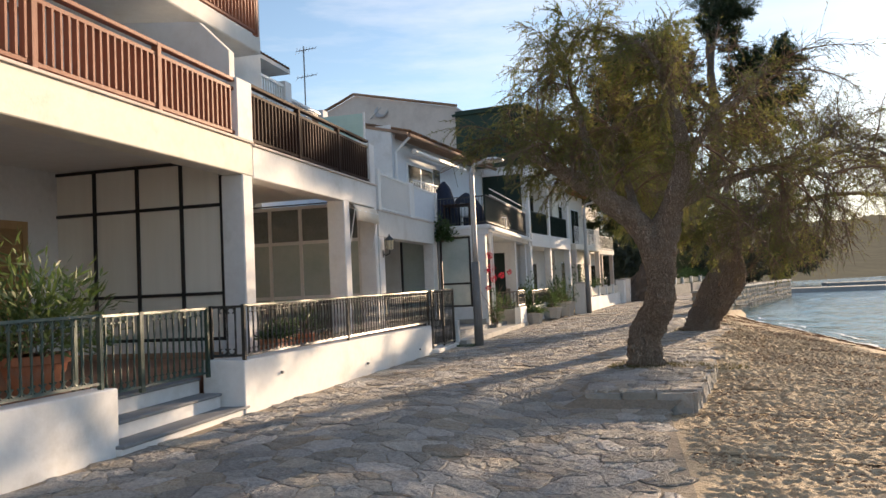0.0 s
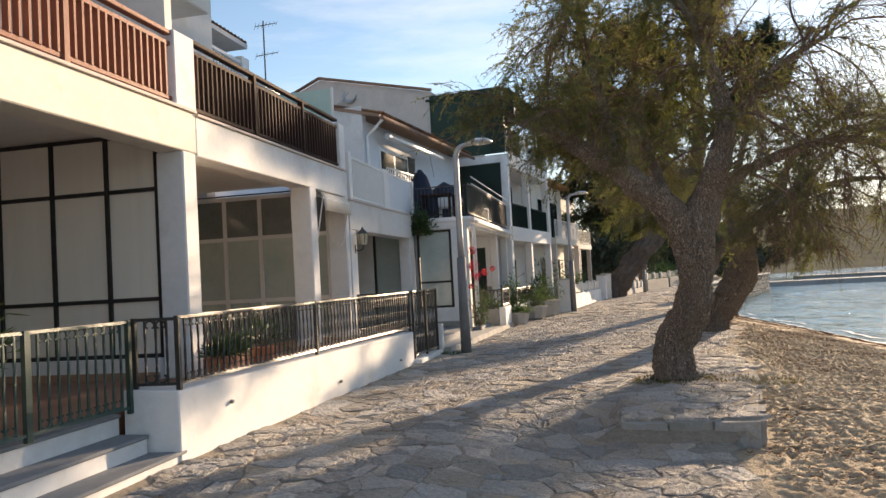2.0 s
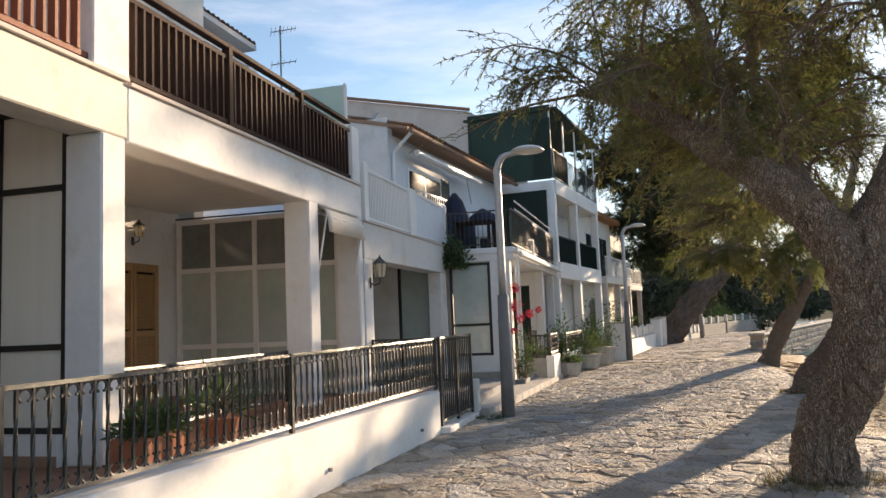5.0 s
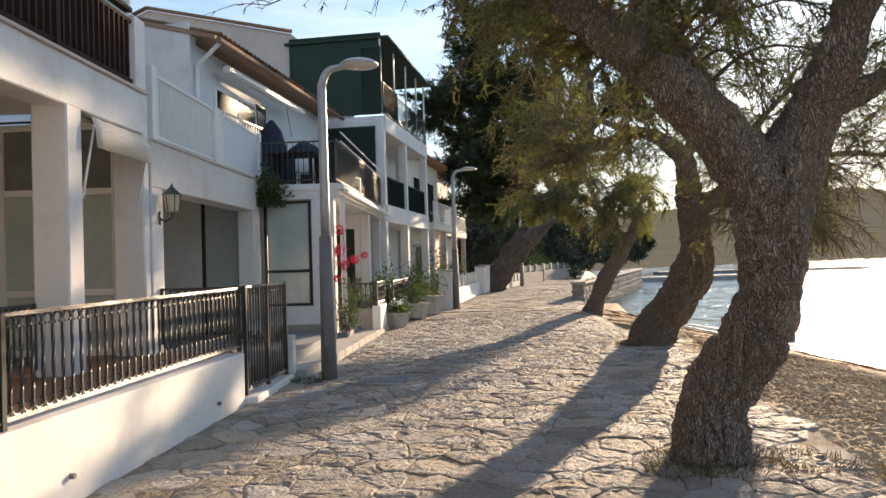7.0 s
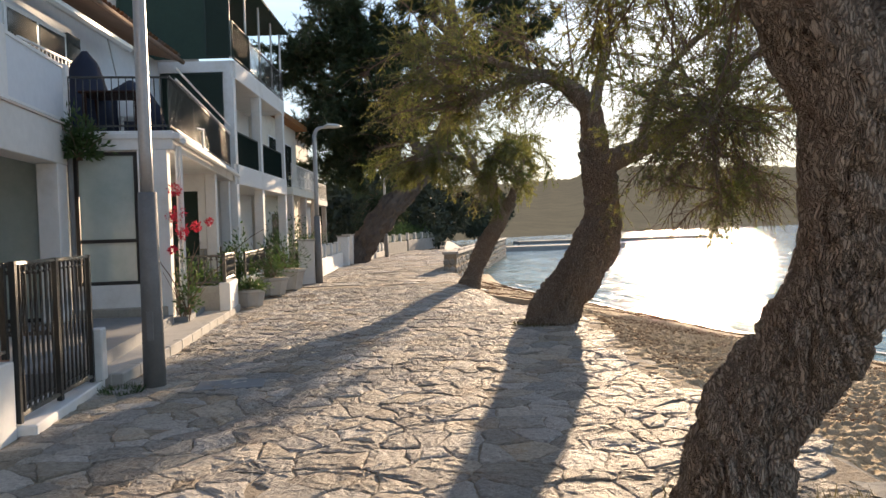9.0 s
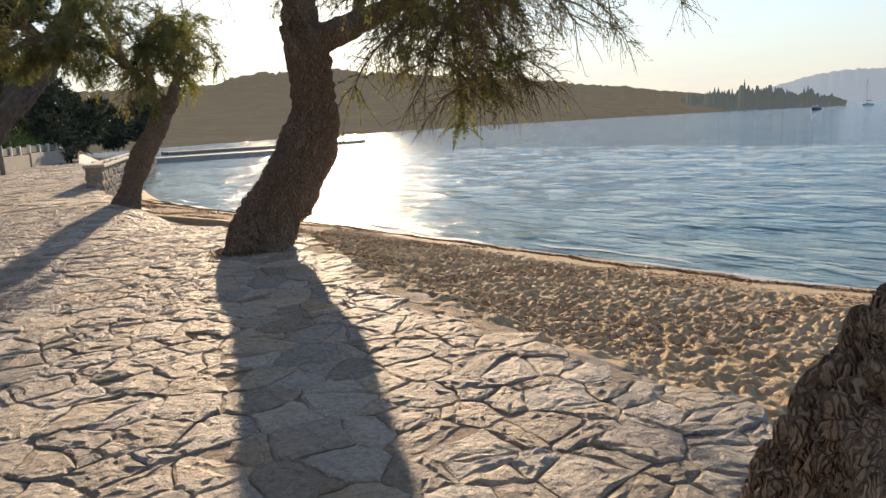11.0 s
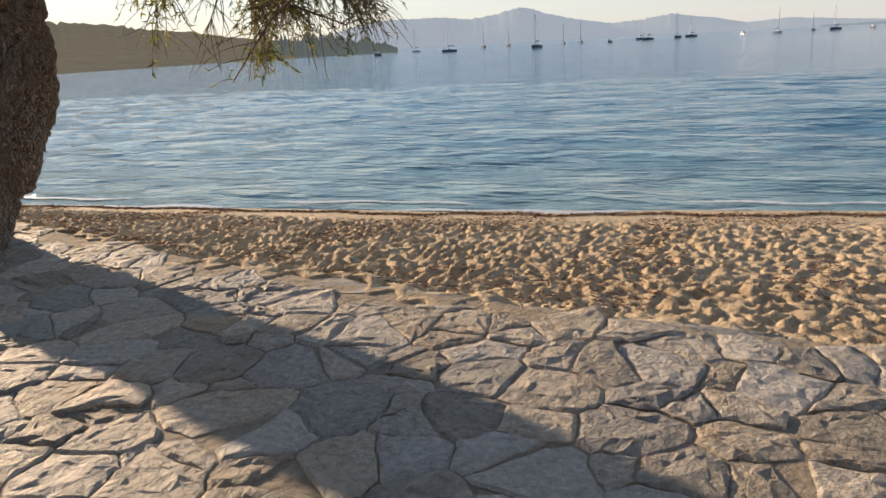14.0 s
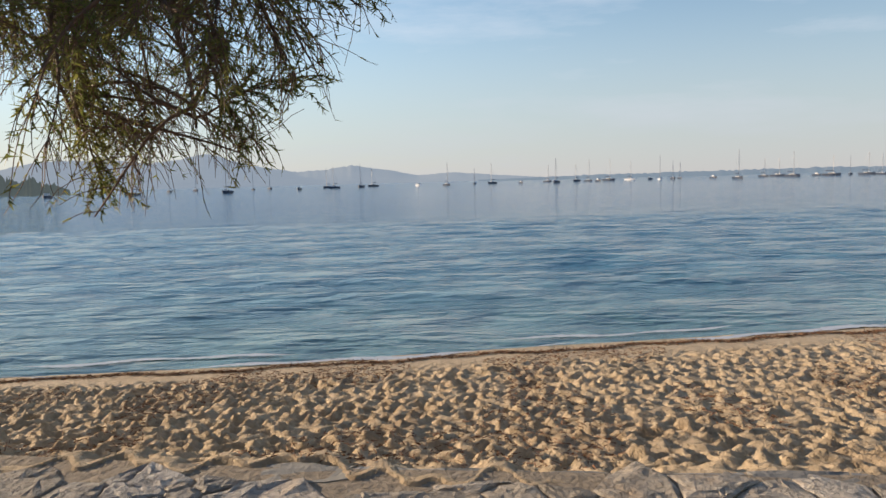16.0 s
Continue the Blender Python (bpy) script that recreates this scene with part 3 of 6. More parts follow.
def build_sand():
    ys = np.concatenate([np.linspace(-14, 2, 200, endpoint=False), np.linspace(2, 25, 1050, endpoint=False), np.linspace(25, 41, 240)])
    ny, nx = len(ys), 250
    X = np.empty((nx, ny))
    Y = np.tile(ys, (nx, 1))
    e, w = pave_right(ys), water_x(ys)
    lo = np.where((ys > 8) & (ys < 12.5), e - 1.6, e - 0.35)
    for i, u in enumerate(np.linspace(0, 1, nx)):
        X[i] = lo + u ** 1.05 * (w + 2.2 - lo)
    edge = np.interp(ys, [-14, 9, 10.4, 13.5, 15, 17, 24, 31, 36], [-.25, -.25, -.30, -.28, -.05, .004, .004, -.33, -.42])
    creep = step01((Y - 14.5) / 1.5) * step01((26 - Y) / 3) * (.13 * np.sin(Y * 2.3 + 1) + .1 * np.sin(Y * 5.9) + .06 * np.sin(Y * 13.7) + .07 * np.sin(Y * 23))
    d = X - e
    d = d + creep * np.exp(-np.clip(d, 0, None) / .45)
    W = (w - e)
    Z = edge + (np.minimum(-.31, edge - .02) - edge) * step01((d + .05) / 0.95) + (-.68 - np.minimum(-.31, edge - .02)) * np.clip((d - .9) / (W - .9), 0, 1.6)
    Z = np.where(d < -0.05, np.minimum(Z, pave_z(X, Y) - 0.03), Z)
    rng = np.random.default_rng(3)
    H = np.zeros_like(Z)
    for _ in range(25000):
        cy = rng.uniform(-6, 40)
        if rng.random() < .7:
            cy = rng.uniform(3, 25)
        cx = rng.uniform(pave_right(cy) + .05, water_x(cy) - .3)
        a = rng.uniform(0, math.pi)
        rl, rs = rng.uniform(.045, .10), rng.uniform(.033, .055)
        j0, j1 = np.searchsorted(ys, [cy - .45, cy + .45])
        i0, i1 = np.searchsorted(X[:, (j0 + j1) // 2], [cx - .5, cx + .5])
        sx, sy = X[i0:i1, j0:j1] - cx, Y[i0:i1, j0:j1] - cy
        u, v = sx * math.cos(a) + sy * math.sin(a), -sx * math.sin(a) + sy * math.cos(a)
        r2 = (u / rl) ** 2 + (v / rs) ** 2
        H[i0:i1, j0:j1] += rng.uniform(.008, .024) * (-np.exp(-r2) + .55 * np.exp(-(np.sqrt(r2) - 1.5) ** 2 * 6))
    g = rng.normal(size=Z.shape)
    for _ in range(2):
        g = (g + np.roll(g, 1, 0) + np.roll(g, 1, 1) + np.roll(np.roll(g, 1, 0), 1, 1)) / 4
    H += g * .008
    fade = step01((W - d - .5) / 1.0) * step01((d + .03) / .3)
    Z = Z + np.clip(H, -.07, .06) * fade
    soup("beach_sand", np.stack([X, Y, Z], -1).reshape(-1, 3), grid_faces(nx, ny), SAND, smooth=True, kind="structure",
         label="trodden damp yellow sand sloping down to the water")
    # dry seagrass: a line at the water and reddish drifts
    n = 120000
    y = rng.uniform(-4, 38, n)
    near = rng.random(n) < .2
    x = np.where(near, water_x(y) - .28 + rng.normal(0, .05, n) + .07 * np.sin(y * 3.1) + .05 * np.sin(y * 7.7), 0)
    e2 = pave_right(y)
    t = rng.random(n)
    drift = (np.sin(y * 1.9 + 4 * t) + np.sin(y * .7 + 9 * t) + np.sin(y * 4.3)) > .35
    x = np.where(near, x, e2 + .1 + t * (water_x(y) - e2 - .6))
    keep = near | drift
    x, y, near = x[keep], y[keep], near[keep]
    j = np.clip(np.searchsorted(ys, y), 0, ny - 1)
    share = np.clip((x - lo[j]) / (w[j] + 2.2 - lo[j]), 0, 1) ** (1 / 1.05)
    z = Z[np.clip((share * (nx - 1)).round().astype(int), 0, nx - 1), j]
    o = np.stack([x, y, z + np.where(near, .005, .004) + rng.uniform(0, .012, len(x))], 1)
    ways = rng.normal(size=(len(x), 3)) * (1, 1, .25)
    ways /= np.linalg.norm(ways, axis=1, keepdims=True)
    v, f = blades(o, ways, .055, .010, rng)
    soup("seagrass_litter", v, f, WEED, kind="stuff", label="brown dry seagrass along the tide line and on the sand")


def build_sea():
    near_x = np.concatenate([np.linspace(0, 34, 310), np.array([42, 60, 100, 200, 500, 1500, 4500])])
    ys = np.concatenate([np.array([-4500, -1500, -400, -120, -40]), np.linspace(-15, 60, 430), np.array([90, 150, 400, 1500, 4500])])
    X, Y = np.meshgrid(near_x, ys, indexing="ij")
    wx = water_x(Y) - 1.2
    X = np.where(Y < 45, wx + X, np.interp(Y, [45, 60, 90, 150, 400, 4500], [4, 8, 12, 20, 40, 60]) + X)
    out = X - wx
    Z = -0.68 + 0.022 * np.sin(X * 1.9 + .5 * np.sin(Y * .35) + Y * .25) * np.exp(-((out - 4) / 4) ** 2)
    # small wind ripples running in to the beach
    rw = np.random.default_rng(12)
    calm = np.clip((out - 1.0) / 2.5, .15, 1) * np.clip((34 - out) / 6, 0, 1) * (Y > -14) * (Y < 58)
    for _ in range(16):
        ln, a, ph = rw.uniform(.5, 2.2), rw.normal(0, .42), rw.uniform(0, 6.28)
        patch = .6 + .4 * np.sin(X * rw.uniform(.1, .5) + Y * rw.uniform(.1, .5) + ph)
        Z += calm * patch * .0046 * ln * np.sin((X * math.cos(a) + Y * math.sin(a)) * 2 * math.pi / ln + ph + .6 * np.sin(Y * .9 + ph))
    soup("water", np.stack([X, Y, Z], -1).reshape(-1, 3), grid_faces(*X.shape), SEA, smooth=True, kind="structure",
         label="rippled blue-green sea water of the bay")
    # thin foam line where the ripples break
    rng = np.random.default_rng(9)
    y = np.arange(-6, 38, .06)
    for off, wd in ((0.02, .07), (.55, .05)):
        x = water_x(y) + off + .07 * np.sin(y * 1.7 + off * 9) + .04 * np.sin(y * 4.9)
        hw = wd * np.clip(np.sin(y * 1.1 + off * 30) + np.sin(y * 3.3) * .6 + .5, .05, 1.4) * rng.uniform(.6, 1.2, len(y))
        z = np.full_like(y, -.672 if off > .1 else -.668)
        v = np.stack([np.stack([x - hw, y, z], 1), np.stack([x + hw, y, z], 1)], 0)
        soup("foam", v.reshape(-1, 3), grid_faces(2, len(y)), HULL, kind="stuff", label="thin white foam where ripples meet the sand")


def ridge(name, azs, els, near, far, material, label, seed, rough=0.06, base=-0.7, rows=14, n=240):
    """Land along the horizon: rises from its shore to the skyline seen at these bearings."""
    rng = np.random.default_rng(seed)
    az = np.radians(np.linspace(azs[0], azs[-1], n))
    el = np.interp(np.degrees(az), azs, els)
    wob = sum(rng.normal(0, 1 / (k + 1)) * np.sin(np.arange(n) * (k + 1) * .13 + rng.uniform(0, 6)) for k in range(12))
    jag = rng.normal(0, 1, n)
    V = []
    for k in range(rows):
        u = k / (rows - 1)
        dist = np.interp(np.degrees(az), azs, near) * (1 - u) + np.interp(np.degrees(az), azs, far) * u
        h = np.tan(np.radians(el)) * dist + 1.4 - base
        z = base + h * (u ** .7) * (1 + rough * (wob * .25 + jag * .35) * (1 if u > .2 else u * 5))
        V.append(np.stack([-2.4 + np.sin(az) * dist, 15 + np.cos(az) * dist, z], 1))
    V.append(V[-1] * (1.15, 1.15, 0))
    soup(name, np.concatenate(V), grid_faces(rows + 1, n), material, kind="structure", label=label)


def build_distance():
    # hill and point carry their haze as a faint glow of the surface
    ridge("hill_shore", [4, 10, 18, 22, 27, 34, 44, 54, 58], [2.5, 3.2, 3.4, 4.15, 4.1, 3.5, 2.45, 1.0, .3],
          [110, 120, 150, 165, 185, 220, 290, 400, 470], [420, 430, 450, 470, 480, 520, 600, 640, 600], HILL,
          "wooded hillside along the far shore with evening haze painted as glow", 4, rough=.05)
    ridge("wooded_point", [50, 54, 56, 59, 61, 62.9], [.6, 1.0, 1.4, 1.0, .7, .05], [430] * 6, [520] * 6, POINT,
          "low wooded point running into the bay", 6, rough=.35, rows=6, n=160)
    # mountains and coast emit a pale blue glow in place of haze
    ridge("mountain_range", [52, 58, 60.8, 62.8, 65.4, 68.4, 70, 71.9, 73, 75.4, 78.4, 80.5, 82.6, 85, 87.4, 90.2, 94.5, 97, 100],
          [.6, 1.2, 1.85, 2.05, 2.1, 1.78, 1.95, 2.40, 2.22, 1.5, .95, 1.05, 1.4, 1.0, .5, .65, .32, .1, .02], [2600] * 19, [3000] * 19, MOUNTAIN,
          "mountains across the bay, paled blue by a painted haze glow", 8, rough=.045)
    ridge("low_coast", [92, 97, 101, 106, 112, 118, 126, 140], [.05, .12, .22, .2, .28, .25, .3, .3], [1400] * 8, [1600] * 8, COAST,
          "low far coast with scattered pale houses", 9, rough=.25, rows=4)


def sailboat(az, dist, size, mast, dark, turn):
    x, y = -2.4 + math.sin(radians(az)) * dist, 16.5 + math.cos(radians(az)) * dist
    b = thing("sailing_boat" if mast else "motor_boat", pose(x, y, -0.68, 0, 0, turn),
              ("%s sailing boat with a bare mast at its mooring" if mast else "%s motor boat moored with its cabin closed") % ("backlit dark-hulled" if dark else "white"),
              "boat", "boats moored in the bay")
    L, B = size, size * .3
    bm = bmesh.new()
    secs = [(-.5, .75, .0), (-.25, .95, -.05), (.1, 1.0, -.05), (.35, .6, .06), (.5, .04, .22)]
    rings = []
    for u, w, sh in secs:
        h = L * .11 + L * .1 * max(0, sh)
        rings.append([bm.verts.new(p) for p in ((u * L, -B * .5 * w, h), (u * L, -B * .38 * w, -.25), (u * L, B * .38 * w, -.25), (u * L, B * .5 * w, h))])
    for p, q in zip(rings, rings[1:]):
        for k in range(4):
            bm.faces.new((p[k], p[(k + 1) % 4], q[(k + 1) % 4], q[k]))
    bm.faces.new(rings[0])
    bm.faces.new(rings[-1][::-1])
    part("hull", bm, HULLBACKLIT_COVER if dark else HULL, b, local=True)
    h = L * .10
    part("cabin", boxes((-.16 * L, .2 * L, -B * .26, B * .26, h, h + (.055 if mast else .12) * L), bevel=.05), HULL, b, local=True)
    part("cabin_window", boxes((-.10 * L, .16 * L, -B * .27, B * .27, h + .02 * L, h + .045 * L)), DARKGLASS, b, local=True)
    if mast:
        H = mast
        part("mast", tube(bmesh.new(), [(.08 * L, 0, h), (.08 * L, 0, h + H)], [.13, .09], 5), MAST, b, local=True)
        part("boom", tube(bmesh.new(), [(.08 * L, 0, h + 1.3), (-.36 * L, 0, h + 1.4)], .16, 5), HULLBACKLIT_COVER, b, "furled sail under a dark cover", local=True)
        part("stay", tube(bmesh.new(), [(.49 * L, 0, h + .1), (.08 * L, 0, h + H)], .025, 3), MAST, b, local=True)
        part("stay", tube(bmesh.new(), [(-.49 * L, 0, h), (.08 * L, 0, h + H)], .025, 3), MAST, b, local=True)


def build_boats():
    rng = np.random.default_rng(21)
    fleet = [(61.6, 230, 0), (64.4, 330, 1), (66.9, 210, 1), (69.4, 300, 1), (71.2, 340, 1), (73.3, 190, 1), (75.2, 300, 1), (76.4, 330, 1), (78.5, 240, 0),
             (80.6, 310, 1), (81.1, 270, 1), (83.1, 290, 1), (84.0, 330, 1), (87.4, 300, 0), (89.6, 280, 1), (91.7, 330, 1), (93.0, 310, 1), (95.2, 290, 0), (97.8, 260, 1),
             (97.2, 340, 1), (99.3, 330, 1), (100.2, 310, 1), (100.9, 280, 0), (101.7, 330, 1), (103.2, 320, 1), (104.6, 340, 0), (105.3, 290, 1), (106.2, 320, 1), (106.7, 340, 1),
             (109.0, 310, 0), (110.6, 250, 1), (112.3, 320, 1), (113.2, 330, 1), (114.1, 290, 1), (115.6, 330, 0), (116.5, 300, 1), (117.6, 330, 1), (118.6, 310, 1), (119.4, 300, 1)]
    for az, dist, sail in fleet:
        size = rng.uniform(6.5, 9.5) if sail else rng.uniform(5.5, 7.5)
        # most hulls get the dark colour, standing in for shade against the light
        sailboat(az, dist * (1.28 if az > 66 else 1.1), size, rng.uniform(8, 11.5) if sail else 0, rng.random() < .8, rng.uniform(150, 210))


# ---------- trees ----------
def prisms(paths, r0, r1, sides=3):
    """Thin tapered sticks along N paths of K points: corners and faces."""
    n, k, _ = paths.shape
    d = np.gradient(paths, axis=1)
    d /= np.linalg.norm(d, axis=2, keepdims=True) + 1e-9
    u = np.cross(d, np.array([0.31, 0.22, 0.92]))
    u /= np.linalg.norm(u, axis=2, keepdims=True) + 1e-9
    w = np.cross(d, u)
    r = (r0[:, None] + (r1 - r0)[:, None] * np.linspace(0, 1, k)[None])[..., None]
    v = np.stack([paths + r * (u * math.cos(a) + w * math.sin(a)) for a in np.arange(sides) * 2 * math.pi / sides], 2)
    i = np.arange(n * k * sides).reshape(n, k, sides)
    a, b = i[:, :-1], i[:, 1:]
    f = np.stack([a, np.roll(a, -1, 2), np.roll(b, -1, 2), b], -1).reshape(-1, 4)
    return v.reshape(-1, 3), f


def sway(start, way, length, steps, droop, wander, rng):
    """Paths that start in a direction and sag under their own weight."""
    n = len(start)
    p, d = start.copy(), way.copy()
    out = [p.copy()]
    for k in range(steps):
        d = d + rng.normal(0, wander, (n, 3)) + np.array([0, 0, -1.0]) * droop[:, None]
        d /= np.linalg.norm(d, axis=1, keepdims=True)
        p = p + d * (length / steps)[:, None]
        out.append(p.copy())
    return np.stack(out, 1)


def feathery_tree(name, base, trunk, limbs, label, seed, count, leaf_mat, bark, reach=(0.7, 1.7), leafy=24, blade=(.062, .0125), bare=.3, thin=None, droop=.16,
                  twigs=5, twig_len=(.2, .6), keep=None, rise=.35, twig_droop=.22, category="tree", girth=.9):
    """Gnarled trunk and limbs given as rows of x, y, z, radius; sagging branches and fine sprays grown on the limbs."""
    rng = np.random.default_rng(seed)
    tree = thing(name, pose(*base), label, category)
    bm = bmesh.new()
    for i, rows in enumerate([trunk] + limbs):
        n = (140 if i == 0 else 60)
        sm = smooth_path(rows, n)
        sides = 120 if i == 0 else 44

        def bulge(r, k, p):
            c = sm[r]
            a = math.atan2(p.y - c[1], p.x - c[0])
            flare = 1 + (.35 * math.exp(-max(0, c[2] - trunk[0][2]) * 5) * (.6 + .4 * math.sin(a * 5 + seed)) if i == 0 else 0)
            q = Vector((p.x * 2.0, p.y * 2.0, p.z * 1.3))
            tw = Vector(noise.noise_vector(p * 2.4)) * .12
            rid = abs(noise.noise(Vector(((p.x + tw.x) * 13, (p.y + tw.y) * 13, (p.z + tw.z) * 4.0))))
            rid2 = abs(noise.noise(Vector(((p.x + tw.y) * 27, (p.y + tw.x) * 27, p.z * 9.0))))
            return flare * (1 + .26 * noise.noise(q) + .12 * noise.noise(q * 3.1) - .26 * (1 - rid) ** 6 - .15 * (1 - rid2) ** 5 + .10)

        tube(bm, [Vector(r[:3]) for r in sm], list(sm[:, 3] * girth), sides, True, bulge)
    part("trunk", bm, bark, tree, smooth=True)
    # branches
    S, D = [], []
    for rows in limbs:
        sm = smooth_path(rows, 40)
        ln = np.linalg.norm(np.diff(sm[:, :3], axis=0), axis=1).sum()
        for _ in range(int(count * ln)):
            t = int(np.clip(rng.beta(2.3, 1.0) * 39, 8, 38))
            dirn = sm[t + 1, :3] - sm[t - 1, :3]
            dirn /= np.linalg.norm(dirn) + 1e-9
            r = rng.normal(size=3)
            r /= np.linalg.norm(r)
            d = dirn * .55 + r * .9 + np.array([0, 0, rise])
            S.append(sm[t, :3])
            D.append(d / np.linalg.norm(d))
    S, D = np.array(S), np.array(D)
    L = rng.uniform(*reach, len(S))
    B = sway(S, D, L, 9, rng.uniform(.3, 1.5, len(S)) * droop, .10, rng)
    if keep:
        ok = keep(B[:, 5]) & keep(B[:, -1])
        B, L = B[ok], L[ok]
    v1, f1 = prisms(B, .016 * L / 1.2, .005 * np.ones(len(B)), 4)
    # twigs on the branches
    idx = np.repeat(np.arange(len(B)), 8 * twigs)
    st = np.tile(np.repeat(np.arange(2, 10), twigs), len(B))
    frac = rng.random(len(idx))
    st2 = np.minimum(st + 1, 9)
    P = B[idx, st] * (1 - frac[:, None]) + B[idx, st2] * frac[:, None]
    bd = B[idx, st] - B[idx, st - 1]
    bd /= np.linalg.norm(bd, axis=1, keepdims=True) + 1e-9
    r = rng.normal(size=P.shape)
    r /= np.linalg.norm(r, axis=1, keepdims=True)
    d = bd * .8 + r * .75
    d /= np.linalg.norm(d, axis=1, keepdims=True)
    tl = rng.uniform(*twig_len, len(P))
    owner = idx
    T = sway(P, d, tl, 5, rng.uniform(.4, 1.4, len(P)) * twig_droop, .12, rng)
    if keep:
        ok = keep(T[:, -1])
        T, owner = T[ok], owner[ok]
    v2, f2 = prisms(T, np.full(len(T), .0042), np.full(len(T), .002), 3)
    both_v, both_f = np.concatenate([v1, v2]), np.concatenate([f1, f2 + len(v1)])
    soup("branchwork", both_v, both_f, TWIG, tree)
    # leaf sprays on the twigs
    # some branches are nearly bare, others thick
    thick = np.where(rng.random(len(B)) < bare, rng.uniform(.05, .35, len(B)), rng.uniform(.75, 1.7, len(B)))
    if thin:
        thick = np.where(B[:, -1, 0] > thin, thick * .35, thick)
    ti = np.repeat(np.arange(len(T)), np.round(leafy * thick[owner] * rng.uniform(.6, 1.4, len(T))).astype(int))
    n = len(ti)
    t = rng.uniform(.5, 5, n)
    k = np.minimum(t.astype(int), 4)
    fr = (t - k)[:, None]
    o = T[ti, k] * (1 - fr) + T[ti, k + 1] * fr
    w = T[ti, k + 1] - T[ti, k]
    w /= np.linalg.norm(w, axis=1, keepdims=True) + 1e-9
    w = w * .6 + rng.normal(0, .55, (n, 3))
    w /= np.linalg.norm(w, axis=1, keepdims=True)
    v, f = blades(o, w, blade[0], blade[1], rng)
    soup("crown", v, f, leaf_mat, tree)
    return tree


def build_trees():
    def over_path(p):
        """Nothing hangs into the walkway."""
        return ~((p[:, 0] < -1.0) & (p[:, 1] < 18) & (p[:, 2] < 2.55)) & (p[:, 2] > .6)

    feathery_tree("tamarisk_tree", (-.25, 13.5, 0),
                  [(-.25, 13.48, -.15, .35), (-.28, 13.4, .4, .285), (-.10, 13.25, .8, .28), (.02, 13.1, 1.1, .275), (.07, 12.95, 1.55, .245), (.03, 12.85, 2.15, .30)],
                  [[(.03, 12.86, 1.95, .26), (-.38, 12.7, 2.5, .22), (-.82, 12.5, 2.87, .18), (-1.3, 12.35, 3.2, .145), (-1.75, 12.25, 3.5, .10), (-2.3, 12.4, 3.75, .04)],
                   [(.08, 12.86, 2.0, .25), (.25, 12.75, 2.5, .20), (.40, 12.56, 2.95, .18), (.52, 12.52, 3.4, .15), (.45, 12.5, 4.0, .11), (.25, 12.7, 4.8, .07), (.0, 12.9, 5.4, .03)],
                   [(.3, 12.6, 2.6, .10), (1.0, 12.6, 2.9, .08), (1.8, 12.5, 3.1, .06), (2.6, 12.4, 2.9, .03)],
                   [(-.75, 12.5, 2.85, .11), (-1.0, 12.7, 3.8, .08), (-1.2, 12.9, 4.7, .05), (-1.3, 13.0, 5.4, .02)],
                   [(-.2, 12.6, 2.3, .10), (-.4, 13.3, 3.2, .08), (-.5, 14.0, 4.0, .06), (-.9, 14.5, 4.6, .03)],
                   [(.4, 12.5, 3.0, .08), (1.0, 12.2, 3.9, .06), (1.8, 12.2, 4.4, .03)]],
                  "old gnarled tamarisk with furrowed trunk and drooping feathery foliage", 31, 13, TAMARISK, BARK, bare=.5, leafy=21, thin=.6, keep=lambda p: over_path(p) & ~((p[:, 0] > 1.0) & (p[:, 1] > 13.0)) & ~((p[:, 0] < -2.3) & (p[:, 2] < 3.3)))
